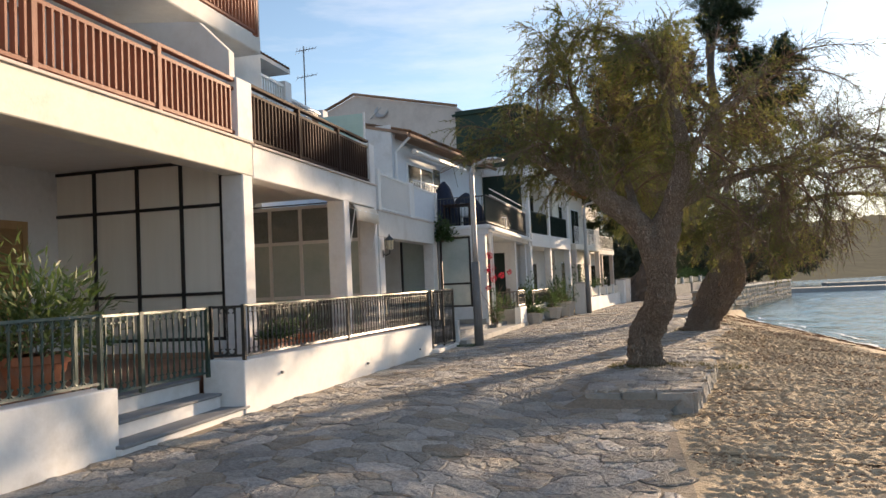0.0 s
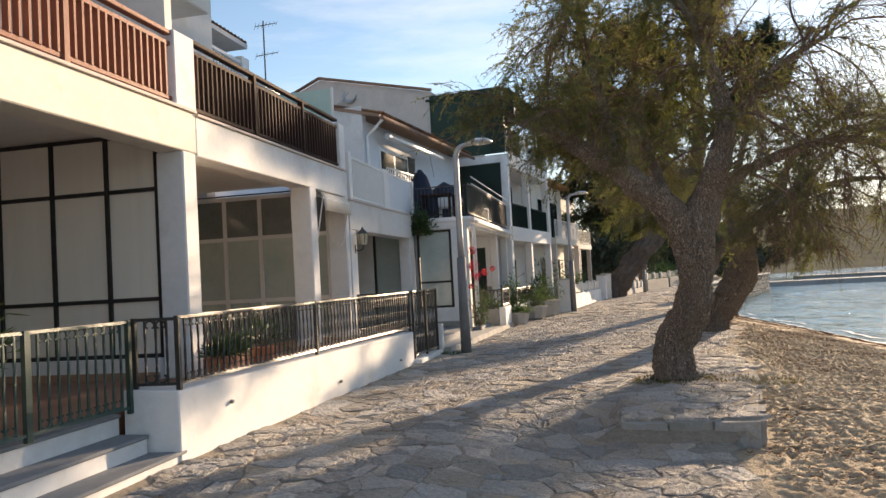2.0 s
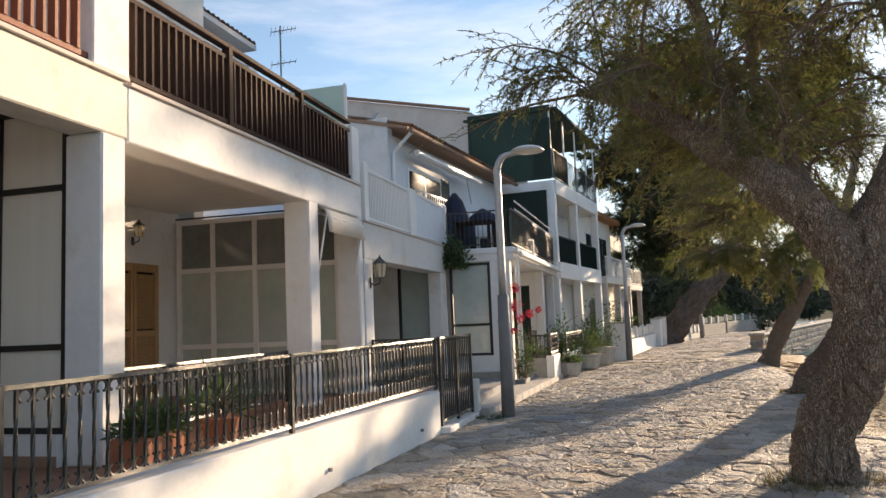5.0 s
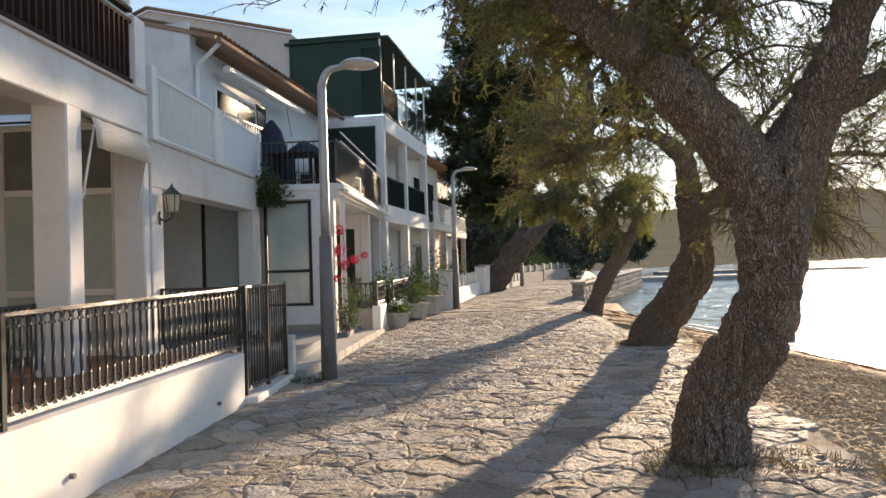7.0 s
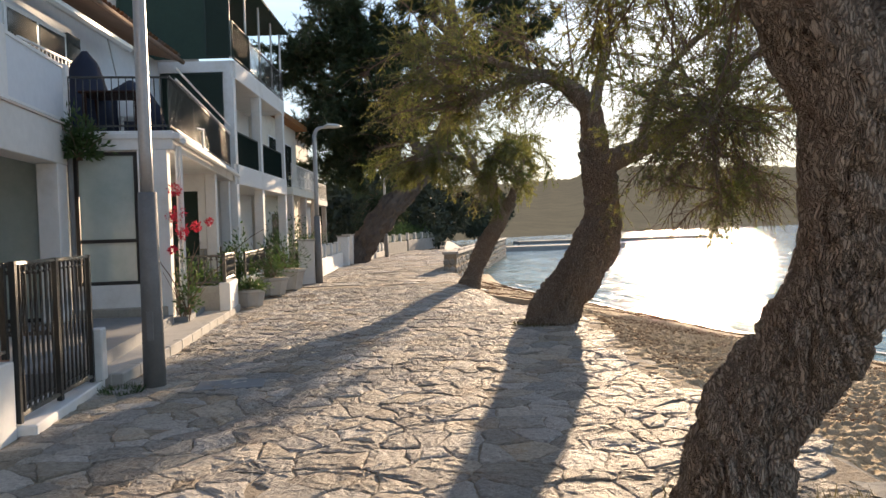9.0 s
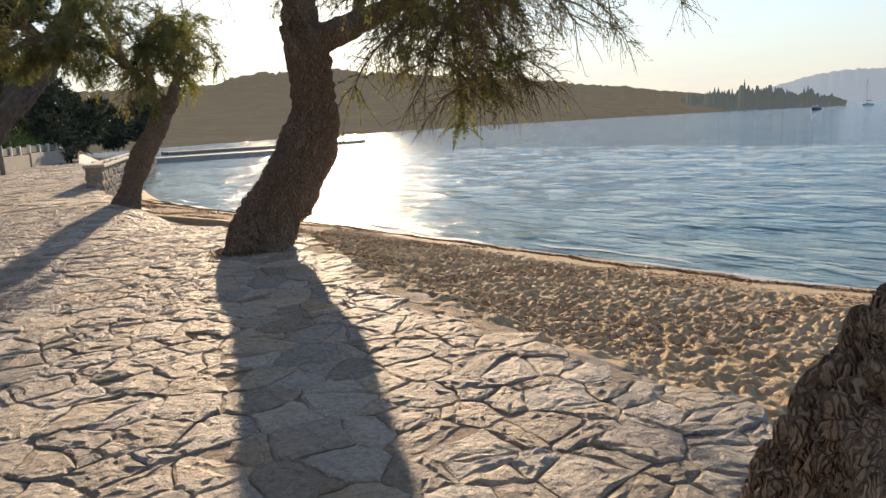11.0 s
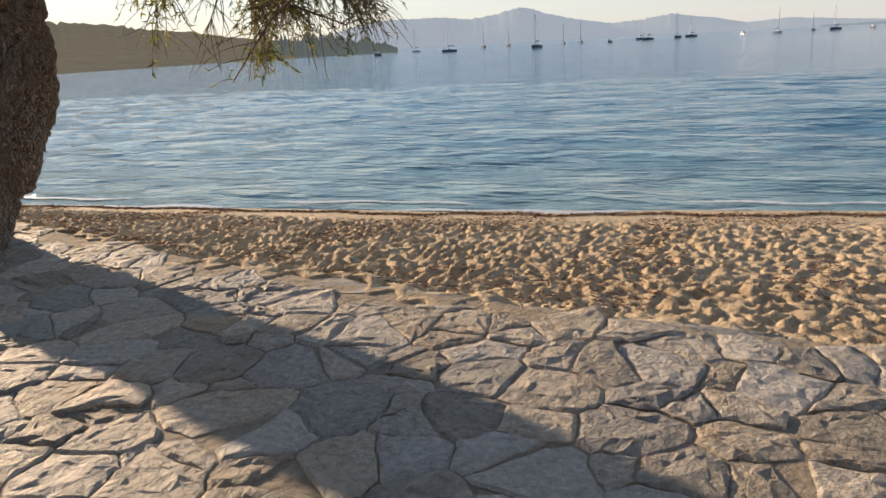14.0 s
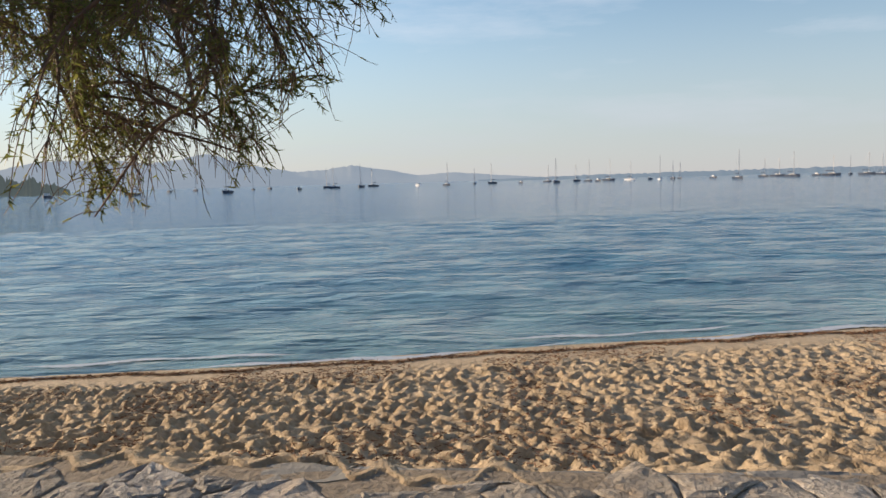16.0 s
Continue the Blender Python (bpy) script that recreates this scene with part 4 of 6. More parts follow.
    feathery_tree("tamarisk_tree", (1.16, 21.5, 0),
                  [(1.14, 21.5, -.15, .46), (1.33, 21.5, .35, .42), (1.7, 21.5, .85, .42), (2.06, 21.5, 1.5, .36), (2.07, 21.5, 2.0, .33), (2.0, 21.5, 2.45, .32), (1.98, 21.5, 2.75, .30)],
                  [[(1.97, 21.5, 2.6, .25), (1.9, 21.4, 3.3, .21), (1.5, 21.2, 3.7, .16), (.9, 21, 3.85, .12), (.2, 20.8, 3.6, .08), (-.4, 20.8, 3.3, .04)],
                   [(2.05, 21.5, 2.5, .2), (2.65, 21.3, 2.75, .17), (3.2, 20.9, 3.05, .13), (3.3, 20.2, 3.25, .1), (3.0, 19.4, 3.2, .07), (2.5, 18.6, 2.95, .05), (2.2, 18.2, 2.7, .03)],
                   [(3.2, 20.9, 3.05, .1), (4.0, 21.3, 3.3, .08), (5.0, 21.4, 3.4, .06), (6.1, 21.2, 3.2, .03)],
                   [(3.0, 19.4, 3.2, .04), (2.75, 19.0, 2.75, .03), (2.6, 18.75, 2.2, .02), (2.6, 18.7, 1.75, .01)],
                   [(3.3, 20.2, 3.25, .05), (3.2, 19.9, 2.7, .03), (3.15, 19.8, 2.2, .02), (3.2, 19.75, 1.7, .01)],
                   [(1.9, 21.4, 3.3, .12), (2.2, 21.6, 4.2, .09), (2.4, 21.7, 5.0, .03)],
                   [(2.65, 21.3, 2.75, .1), (3.3, 21.8, 3.9, .08), (4.2, 22.0, 4.8, .06), (5.2, 21.8, 5.2, .03)],
                   [(3.3, 20.2, 3.25, .08), (3.9, 19.8, 4.0, .06), (4.8, 19.6, 4.3, .05), (5.8, 19.5, 3.9, .02)],
                   [(.9, 21, 3.85, .08), (.2, 21.8, 4.3, .06), (-.4, 22.6, 4.4, .03)]],
                  "leaning tamarisk on the paved edge with branches hanging over the beach", 47, 13, TAMARISK, BARK, leafy=19, bare=.46, thin=3.9, droop=.10, twig_droop=.13, keep=lambda p: over_path(p) & (p[:, 2] > 1.15) & ~((p[:, 0] < .9) & (p[:, 2] < 3.0)) & ~((p[:, 0] < .2) & (p[:, 1] < 18.5)) & (p[:, 1] > 17.4 + np.clip(2.35 - p[:, 2], 0, 2) * .9))
    feathery_tree("tamarisk_tree", (1.55, 31, -.35),
                  [(1.5, 31, -.5, .34), (1.75, 31, .2, .3), (2.15, 31, 1.0, .28), (2.6, 31, 1.8, .24), (2.9, 31, 2.3, .22)],
                  [[(2.7, 31, 2.0, .15), (2.0, 30.8, 3.0, .12), (1.0, 30.4, 3.6, .08), (0.1, 30.0, 3.4, .04)], [(2.9, 31, 2.2, .15), (3.2, 31, 3.1, .1), (3.5, 31, 3.9, .04)],
                   [(2.6, 31, 1.9, .12), (2.2, 30.0, 3.0, .08), (1.9, 29.0, 3.4, .04)], [(2.0, 30.8, 3.0, .1), (1.6, 31.5, 4.2, .07), (1.2, 32, 5.0, .03)]],
                  "leaning tamarisk beside the sea wall with bright feathery foliage", 53, 10, TAMARISK, BARK, leafy=22, bare=.25, blade=(.085, .016), keep=lambda p: (p[:, 2] > 1.7) & (p[:, 0] < 4.1) & ~((p[:, 0] < 1.0) & (p[:, 2] < 2.6)))
    feathery_tree("pine_tree", (-1.2, 46.6, 0),
                  [(-1.3, 46.6, -.2, .66), (0, 46.6, 1.7, .62), (1.4, 46.6, 3.3, .58), (2.7, 46.6, 4.9, .54), (3.8, 47, 6.7, .45), (4.4, 47.5, 9.5, .36), (4.3, 48, 13, .24), (4.2, 48, 16.5, .06)],
                  [[(2.7, 46.6, 4.8, .34), (2.0, 46.5, 5.8, .27), (.8, 46.4, 7.6, .2), (-.7, 46.4, 10, .13), (-1.2, 46.4, 12.6, .05)],
                   [(4.1, 47.2, 8, .2), (5.8, 47, 9.6, .13), (7.5, 47, 11, .05)], [(4.4, 47.6, 11, .2), (2.2, 47, 13, .12), (0, 47, 14.6, .05)],
                   [(4.4, 47.6, 11, .2), (6, 48, 12.6, .12), (8, 48, 13.6, .05)], [(4.3, 48, 13.5, .16), (4.6, 48, 15.5, .09), (5.2, 48, 17, .04)],
                   [(1.5, 46.5, 6.6, .12), (-.6, 47, 7.2, .08), (-2.4, 47, 7.0, .04)], [(.5, 46.4, 8.1, .1), (-1.8, 46.4, 8.9, .07), (-3.4, 46.4, 9.6, .04)],
                   [(3.6, 47, 6.4, .1), (1.6, 49, 6.4, .08), (-.2, 50, 5.6, .04)], [(4.4, 47.6, 9.6, .12), (2.8, 49, 10.4, .08), (1.4, 50, 10.6, .04)],
                   [(1.9, 46.6, 5.9, .1), (.2, 48, 5.6, .08), (-1.6, 49, 4.9, .04)]],
                  "tall dark pine leaning out over the promenade from a garden", 61, 11, PINELEAF, PINEBARK, reach=(1.0, 2.6), leafy=28, blade=(.26, .04), droop=.04, twigs=4, girth=1,
                  twig_len=(.3, .8), twig_droop=.02, rise=.5)


# ---------- railings and windows ----------
def bar_mesh(name, h, r, material, twist=True):
    bm = bmesh.new()
    rings = []
    for k in range(13 if twist else 2):
        u = k / (12 if twist else 1)
        a = math.pi / 4 + (max(0, min(1, (u - .3) / .4)) * math.pi * 3 if twist else 0)
        rings.append([bm.verts.new((r * 1.41 * math.cos(a + q * math.pi / 2), r * 1.41 * math.sin(a + q * math.pi / 2), u * h)) for q in range(4)])
    for a, b in zip(rings, rings[1:]):
        for q in range(4):
            bm.faces.new((a[q], a[(q + 1) % 4], b[(q + 1) % 4], b[q]))
    return mesh_of(name, bm, material)


def scroll_mesh(material, R=.05, r=.011):
    bm = bmesh.new()
    pts = []
    for k in range(19):
        u = k / 18
        a = -math.pi * .75 + u * math.pi * 1.5
        rr = R * (1 if .18 < u < .82 else .62 + .38 * min(u, 1 - u) / .18)
        pts.append((0, math.sin(a) * rr, math.cos(a) * rr))
    tube(bm, pts, r, 4)
    return mesh_of("scroll", bm, material)


IRON_SCROLL, GREEN_SCROLL = scroll_mesh(IRON), scroll_mesh(GREENIRON)


def iron_fence(name, p, q, z0, z1, label, posts=(), material=IRON, gap=.118, end_z=None, group=""):
    """Wrought-iron fence between two plan points: rails, twisted bars, scrolls; z0 to z1, at the end end_z."""
    a, b = Vector((*p, z0)), Vector((*q, z0))
    ln = (b - a).length
    yaw = math.degrees(math.atan2(-(b - a).x, (b - a).y))
    rise = ((end_z[0] - z0), (end_z[1] - z1)) if end_z else (0, 0)
    f = thing(name, pose(*a, 0, 0, yaw), label, "fence" if "gate" not in name else "gate", group)
    h = z1 - z0
    for nm, z, dz in (("bottom_rail", .04, rise[0]), ("top_rail", h, rise[1])):
        bm = bmesh.new()
        tube(bm, [(0, 0, z), (0, ln, z + dz)], [.02, .02], 4)
        part(nm, bm, material, f, local=True)
    me = bar_mesh("bar", h - .05, .0095, material)
    sc = IRON_SCROLL if material is IRON else GREEN_SCROLL
    n = int(ln / gap)
    for k in range(1, n + 1):
        y = k * ln / (n + 1)
        d0, d1 = rise[0] * y / ln, rise[1] * y / ln
        piece("bar", me, f, pose(0, y, .045 + d0))
        if k < n:
            ym = y + ln / (n + 1) / 2
            piece("scroll", sc, f, pose(0, ym, h - .062 + d1))
            piece("scroll", sc, f, pose(0, ym, .105 + d0, 180, 0, 0))
    for y in (0, *posts, ln):
        d0, d1 = rise[0] * y / ln, rise[1] * y / ln
        part("post", boxes((-.022, .022, y - .022, y + .022, -.02 + d0, h + .02 + d1)), material, f, local=True)
    return f


def each(name, dims, material, parent, label="", local=False):
    for d in dims:
        part(name, boxes(d), material, parent, label, local)


def slat_railing(parent, x, y0, y1, z0, z1, material, posts, name="railing", gap=.13):
    """A wooden balcony railing: deep slats between rails, posts and a broad handrail above a gap."""
    rail = part(name, boxes((x - .06, x + .05, y0, y1, z1 - .06, z1), bevel=.008), material, parent)
    part("upper_rail", boxes((x - .035, x + .03, y0, y1, z1 - .20, z1 - .15)), material, rail)
    part("lower_rail", boxes((x - .035, x + .03, y0, y1, z0 + .05, z0 + .10)), material, rail)
    bm = boxes((-.03, .045, -.017, .017, 0, z1 - .2 - z0 - .1))
    me = mesh_of("slat", bm, material)
    n = int((y1 - y0) / gap)
    inv = WORLD[parent].inverted()
    for k in range(1, n):
        piece("slat", me, rail, inv @ Matrix.Translation((x, y0 + k * (y1 - y0) / n, z0 + .1)))
    for y in posts:
        part("post", boxes((x - .05, x + .055, y - .04, y + .04, z0, z1 - .03)), material, rail)
    return rail


def glazed_screen(parent, y, x0, x1, z0, z1, xs, zs, frame_mat, glass, w=.045, name="window", upper=None):
    """A framed glass screen across the porch at y: frame members and a pane in each field."""
    win = part(name, boxes((x0 + w, x1 - w, y - .036, y + .036, z0, z0 + w)), frame_mat, parent)
    each("stile", ((x0, x0 + w, y - .04, y + .04, z0, z1), (x1 - w, x1, y - .04, y + .04, z0, z1)), frame_mat, win)
    for z in (*zs, z1 - w):
        part("bar", boxes((x0 + w, x1 - w, y - .036, y + .036, z, z + w)), frame_mat, win)
    for x in xs:
        part("mullion", boxes((x - w * .5, x + w * .5, y - .043, y + .043, z0 + w, z1 - w)), frame_mat, win)
    cx, cz = [x0 + w, *xs, x1 - w], [z0, *zs, z1 - w]
    for a, b in zip(cx, cx[1:]):
        for c, d in zip(cz, cz[1:]):
            bm = boxes((a + .012, b - .012, y - .006, y + .006, c + w - .006, d + .006))
            part("pane", bm, upper if upper and d == cz[-1] else glass, win)
    return win


def shutter_door(parent, x, y0, y1, z0, z1, leaves=2):
    """A louvred wooden shutter door, closed, on a wall facing +x."""
    door = part("door", boxes((x, x + .03, y0 - .05, y0, z0, z1 + .05), (x, x + .03, y1, y1 + .05, z0, z1 + .05), (x, x + .03, y0, y1, z1, z1 + .05)), SHUTTER, parent, "closed brown louvred shutter door")
    me = None
    w = (y1 - y0) / leaves
    inv = WORLD[parent].inverted()
    for k in range(leaves):
        a, b = y0 + k * w + .008, y0 + (k + 1) * w - .008
        part("leaf_frame", boxes((x + .004, x + .045, a, a + .07, z0, z1), (x + .004, x + .045, b - .07, b, z0, z1), (x + .005, x + .044, a + .07, b - .07, z1 - .09, z1),
                                 (x + .005, x + .044, a + .07, b - .07, z0, z0 + .12), (x + .005, x + .044, a + .07, b - .07, (z0 + z1) / 2 - .05, (z0 + z1) / 2 + .05)), SHUTTER, door)
        if me is None:
            bm = bmesh.new()
            box(bm, -.004, .004, -(b - a) / 2 + .07, (b - a) / 2 - .07, -.028, .028, m=pose(0, 0, 0, 0, 30, 0))
            me = mesh_of("louvre", bm, SHUTTER)
        n = int((z1 - z0 - .2) / .055)
        for i in range(n):
            z = z0 + .15 + i * .055
            if abs(z - (z0 + z1) / 2) > .06 and z < z1 - .11:
                piece("louvre", me, door, inv @ Matrix.Translation((x + .022, (a + b) / 2, z)))
        part("backing", boxes((x + .001, x + .004, a, b, z0, z1)), DARKWOOD, door)
    return door


def wall_lantern(m, label, s=1.0):
    """Iron wall lantern; its back plate is at the pose, the arm goes along +x."""
    l = thing("wall_lantern", m, label, "lantern")
    part("bracket", tube(bmesh.new(), [(0, 0, -.12 * s), (.06 * s, 0, -.16 * s), (.15 * s, 0, -.12 * s), (.15 * s, 0, -.05 * s)], .012 * s, 6), IRON, l, local=True)
    part("back_plate", boxes((0, .015, -.04 * s, .04 * s, -.2 * s, -.04 * s), bevel=.004), IRON, l, local=True)
    bm = bmesh.new()
    bmesh.ops.create_cone(bm, segments=6, radius1=.075 * s, radius2=.105 * s, depth=.2 * s, cap_ends=True, matrix=Matrix.Translation((.15 * s, 0, .06 * s)))
    part("glass", bm, LANTERNGLASS, l, "milky amber glass", local=True)
    bm = bmesh.new()
    bmesh.ops.create_cone(bm, segments=6, radius1=.13 * s, radius2=.03 * s, depth=.09 * s, cap_ends=True, matrix=Matrix.Translation((.15 * s, 0, .205 * s)))
    bmesh.ops.create_cone(bm, segments=6, radius1=.03 * s, radius2=.005 * s, depth=.06 * s, cap_ends=True, matrix=Matrix.Translation((.15 * s, 0, .27 * s)))
    part("cap", bm, IRON, l, local=True)
    for k in range(6):
        a = k * math.pi / 3
        c, sn = math.cos(a), math.sin(a)
        part("rib", tube(bmesh.new(), [(.15 * s + .077 * s * c, .077 * s * sn, -.04 * s), (.15 * s + .107 * s * c, .107 * s * sn, .16 * s)], .006 * s, 4), IRON, l, local=True)


def tiles_row(parent, p, q, depth, rise, n, rows, local=True):
    """Rows of half-round clay tiles on a slope: from edge p to q, going back along -x."""
    bm = bmesh.new()
    for k in range(7):
        a = math.pi * k / 6
        for u, s in ((0, 1.0), (1, .85)):
            bm.verts.new((-u * .45, math.cos(a) * .085 * s, math.sin(a) * .07 * s + u * .45 * rise / depth))
    bm.verts.ensure_lookup_table()
    for k in range(6):
        bm.faces.new((bm.verts[2 * k], bm.verts[2 * k + 1], bm.verts[2 * k + 3], bm.verts[2 * k + 2]))
    me = mesh_of("roof_tile", bm, TILE)
    p, q = Vector(p), Vector(q)
    for r in range(rows):
        for k in range(n):
            o = p.lerp(q, (k + .5) / n) + Vector((-r * .40, 0, r * .40 * rise / depth + .01))
            piece("roof_tile", me, parent, Matrix.Translation(o) @ pose(0, 0, 0, 0, 0, random.uniform(-3, 3)))


# ---------- the white house with the terrace ----------
def build_house_a():
    h = thing("house", pose(-8.5, 6, 0), "white terrace house with wooden balconies over an open porch", "house", "houses on the promenade")
    each("terrace_floor", ((-10.3, -5.95, -9, 17.6, 0, .50), (-5.95, -5.42, -9, 6.34, 0, .50), (-5.95, -5.42, 8.95, 17.6, 0, .50)), TERRACOTTA_FLOOR, h, "terracotta tiled porch floor")
    part("wall", boxes((-10.5, -10.2, -9, 17.6, .5, 3.85)), WHITE, h)
    each("wall", ((-15, -10.5, -9, -8.7, -.3, 9.5), (-15, -10.5, 17.3, 17.6, -.3, 6.4), (-15.2, -15, -9, 17.6, -.3, 9.5)), OFFWHITE, h)
    part("porch_ceiling", boxes((-10.5, -6.85, -9, 17.42, 3.82, 4.05)), CEIL, h)
    part("beam", boxes((-6.85, -6.47, -9, 11.42, 3.5, 4.05), bevel=.015), CREAM, h, "cream rendered balcony edge")
    part("beam", boxes((-6.85, -6.47, 11.42, 17.45, 3.47, 4.02), bevel=.015), WHITE, h)
    part("coping", boxes((-6.88, -6.43, -9, 11.40, 4.05, 4.085)), PINKISH, h)
    part("coping", boxes((-6.88, -6.43, 11.43, 17.4, 4.02, 4.055)), PINKISH, h)
    for y, m in ((1.6, WHITE), (11.07, WHITE), (15.36, WHITE)):
        part("column", boxes((-6.88, -6.475, y, y + .33, .5, 3.5), bevel=.02), m, h)
    part("column", boxes((-6.9, -6.475, 17.28, 17.46, .3, 3.5), bevel=.02), WHITE, h)
    glazed_screen(h, 11.14, -10.28, -6.88, .78, 3.80, (-9.4, -8.53, -7.67), (1.53, 3.0), FRAME_BLACK, RIBGLASS, w=.055)
    part("plinth", boxes((-10.2, -6.9, 11.02, 11.26, .5, .78)), WHITE, h)
    part("skirting", boxes((-10.2, -6.9, 11.0, 11.02, .5, .60)), SOFFIT, h, "terracotta skirting tiles")
    glazed_screen(h, 17.5, -10.15, -6.92, .5, 3.68, (-9.4, -8.55, -7.7), (1.32, 2.70), FRAME_WHITE, GLASS, w=.085, upper=REFLECTGLASS)
    part("curtain_rail", tube(bmesh.new(), [(-10.1, 17.38, 3.70), (-6.95, 17.38, 3.70)], .018, 6), FRAME_BLACK, h)
    shutter_door(h, -10.195, 15.62, 16.9, .5, 2.79)
    shutter_door(h, -10.195, 8.95, 10.38, .5, 2.85)
    # balcony level
    slat_railing(h, -6.53, -9, 10.92, 4.085, 5.06, REDWOOD, (-6.4, -4.2, -2.0, .2, 2.35, 4.55, 6.74, 8.95))
    part("pier", boxes((-6.62, -6.45, 10.93, 11.42, 4.085, 5.08), bevel=.012), WHITE, h)
    slat_railing(h, -6.53, 11.43, 17.08, 4.055, 5.10, DARKWOOD, (13.3, 15.25))
    part("pier", boxes((-6.66, -6.47, 17.1, 17.42, 4.055, 5.02), bevel=.012), WHITE, h)
    part("wall", boxes((-9.5, -9.3, -9, 17.1, 4.05, 9.4)), OFFWHITE, h)
    part("wall", boxes((-12, -9.5, 16.9, 17.1, 4.05, 9.4)), OFFWHITE, h)
    part("roof", boxes((-15, -9.0, -9, 17.3, 9.4, 9.6)), TILE, h)
    bm = bmesh.new()
    prof = [(-9.3, 4.05), (-6.6, 4.05), (-6.6, 5.55), (-7.15, 6.1), (-9.3, 6.35)]
    lo = [bm.verts.new((x, 10.98, z)) for x, z in prof]
    hi = [bm.verts.new((x, 11.14, z)) for x, z in prof]
    bm.faces.new(lo)
    bm.faces.new(hi[::-1])
    for k in range(5):
        bm.faces.new((lo[k - 1], lo[k], hi[k], hi[k - 1]))
    part("balcony_divider", bm, OFFWHITE, h)
    part("upper_balcony", boxes((-9.3, -7.85, -9, 14.42, 6.62, 6.95), bevel=.02), OFFWHITE, h)
    slat_railing(h, -7.9, -9, 14.35, 6.98, 7.95, REDWOOD, (2, 5, 8, 11, 14.3))
    part("drain_pipe", tube(bmesh.new(), [(-9.2, 12.2, 6.5), (-9.2, 13.9, 6.35)], .05, 8), FRAME_WHITE, h)
    for y0 in (2.0, 7.5):
        glazed = part("window", boxes((-9.3, -9.27, y0, y0 + 2.4, 4.1, 6.2)), FRAME_WHITE, h)
        part("pane", boxes((-9.268, -9.262, y0 + .08, y0 + 1.17, 4.2, 6.1)), DARKGLASS, glazed)
        part("pane", boxes((-9.268, -9.262, y0 + 1.23, y0 + 2.32, 4.2, 6.1)), DARKGLASS, glazed)
    # party wall and aqua panel at the end of the balcony
    part("wall", boxes((-10.4, -6.72, 17.44, 17.62, 4.05, 5.2)), WHITE, h)
    p = part("wind_panel", boxes((-7.95, -6.74, 17.5, 17.54, 5.2, 5.88)), AQUA, h, "pale aqua glass wind panel")
    part("edge", boxes((-6.76, -6.72, 17.49, 17.55, 5.2, 5.9)), FRAME_WHITE, p)
    wall_lantern(pose(-10.19, 16.28, 3.32), "small black iron lantern above the porch door", .9)


def build_rear_house():
    h = thing("house", pose(-12, 18, 0), "white house set back with a balustraded terrace and clay tiles", "house", "houses on the promenade")
    each("wall", ((-15, -10.42, 17.15, 20.9, 4.05, 6.8), (-15, -10.42, 20.9, 24, 4.05, 6.5)), BLUEWHITE, h)
    each("wall", ((-15, -11.6, 17.35, 21.0, 6.8, 8.2), (-15, -11.6, 21.0, 24.8, 6.5, 7.5)), OFFWHITE, h)
    part("roof", boxes((-15, -10.4, 17.35, 21.0, 8.2, 8.32)), OFFWHITE, h, "white eave under clay tiles")
    tiles_row(h, (-10.4 + 12, 17.4 - 18, 8.33), (-10.4 + 12, 21.0 - 18, 8.33), 4, 1.0, 19, 3)
    part("roof", boxes((-15, -11.0, 21.05, 25.0, 7.5, 7.62)), OFFWHITE, h)
    tiles_row(h, (-11.0 + 12, 21.1 - 18, 7.63), (-11.0 + 12, 24.9 - 18, 7.63), 4, 1.0, 21, 3)
    me = mesh_of("baluster", boxes((-.02, .02, -.03, .03, 0, .85)), FRAME_WHITE)
    for y0, y1, z in ((17.2, 20.5, 6.82), (20.95, 23.2, 6.52)):
        rail = part("balustrade", boxes((-10.5, -10.38, y0, y1, z + .85, z + .93)), FRAME_WHITE, h)
        n = int((y1 - y0) / .15)
        for k in range(n):
            piece("baluster", me, rail, Matrix.Translation((-10.44 + 12, y0 + .08 + k * .15 - 18, z)))
        part("pier", boxes((-10.6, -10.32, y1, y1 + .4, z - .02, z + 1.05), bevel=.012), WHITE, rail)
    block = part("screen_block", boxes((-10.5, -10.38, 23.62, 24.5, 6.5, 6.56), (-10.5, -10.38, 23.62, 24.5, 7.3, 7.36), (-10.5, -10.38, 23.62, 23.68, 6.56, 7.3),
                                       (-10.5, -10.38, 24.44, 24.5, 6.56, 7.3), (-10.5, -10.38, 24.03, 24.09, 6.56, 7.3), (-10.498, -10.382, 23.68, 24.44, 6.9, 6.96)), WHITE, h, "white openwork block screen")
    for y in (23.855, 24.265):
        for z in (6.73, 7.13):
            bm = bmesh.new()
            tube(bm, [(-10.44, y + .11 * math.cos(k * math.pi / 6), z + .11 * math.sin(k * math.pi / 6)) for k in range(13)], .03, 5, False)
            part("ring", bm, WHITE, block)
    a = thing("roof_aerial", pose(-11.36, 24.1, 7.62), "tall metal television aerial on the tiled roof", "aerial")
    part("mast", tube(bmesh.new(), [(0, 0, 0), (0, 0, 2.5)], .024, 6), GREYPAINT, a, local=True)
    for z, n, ln in ((2.3, 7, .9), (1.35, 5, .7)):
        part("boom", tube(bmesh.new(), [(-.22, -.13, z), (.36, .22, z + .16)], .015, 4), GALV, a, local=True)
        for k in range(n):
            u = k / (n - 1)
            c = Vector((-.22 + .58 * u, -.13 + .35 * u, z + .16 * u))
            part("rod", tube(bmesh.new(), [c + Vector((-.18, .3, 0)) * (1 - .5 * u), c - Vector((-.18, .3, 0)) * (1 - .5 * u)], .008, 4), GALV, a, local=True)


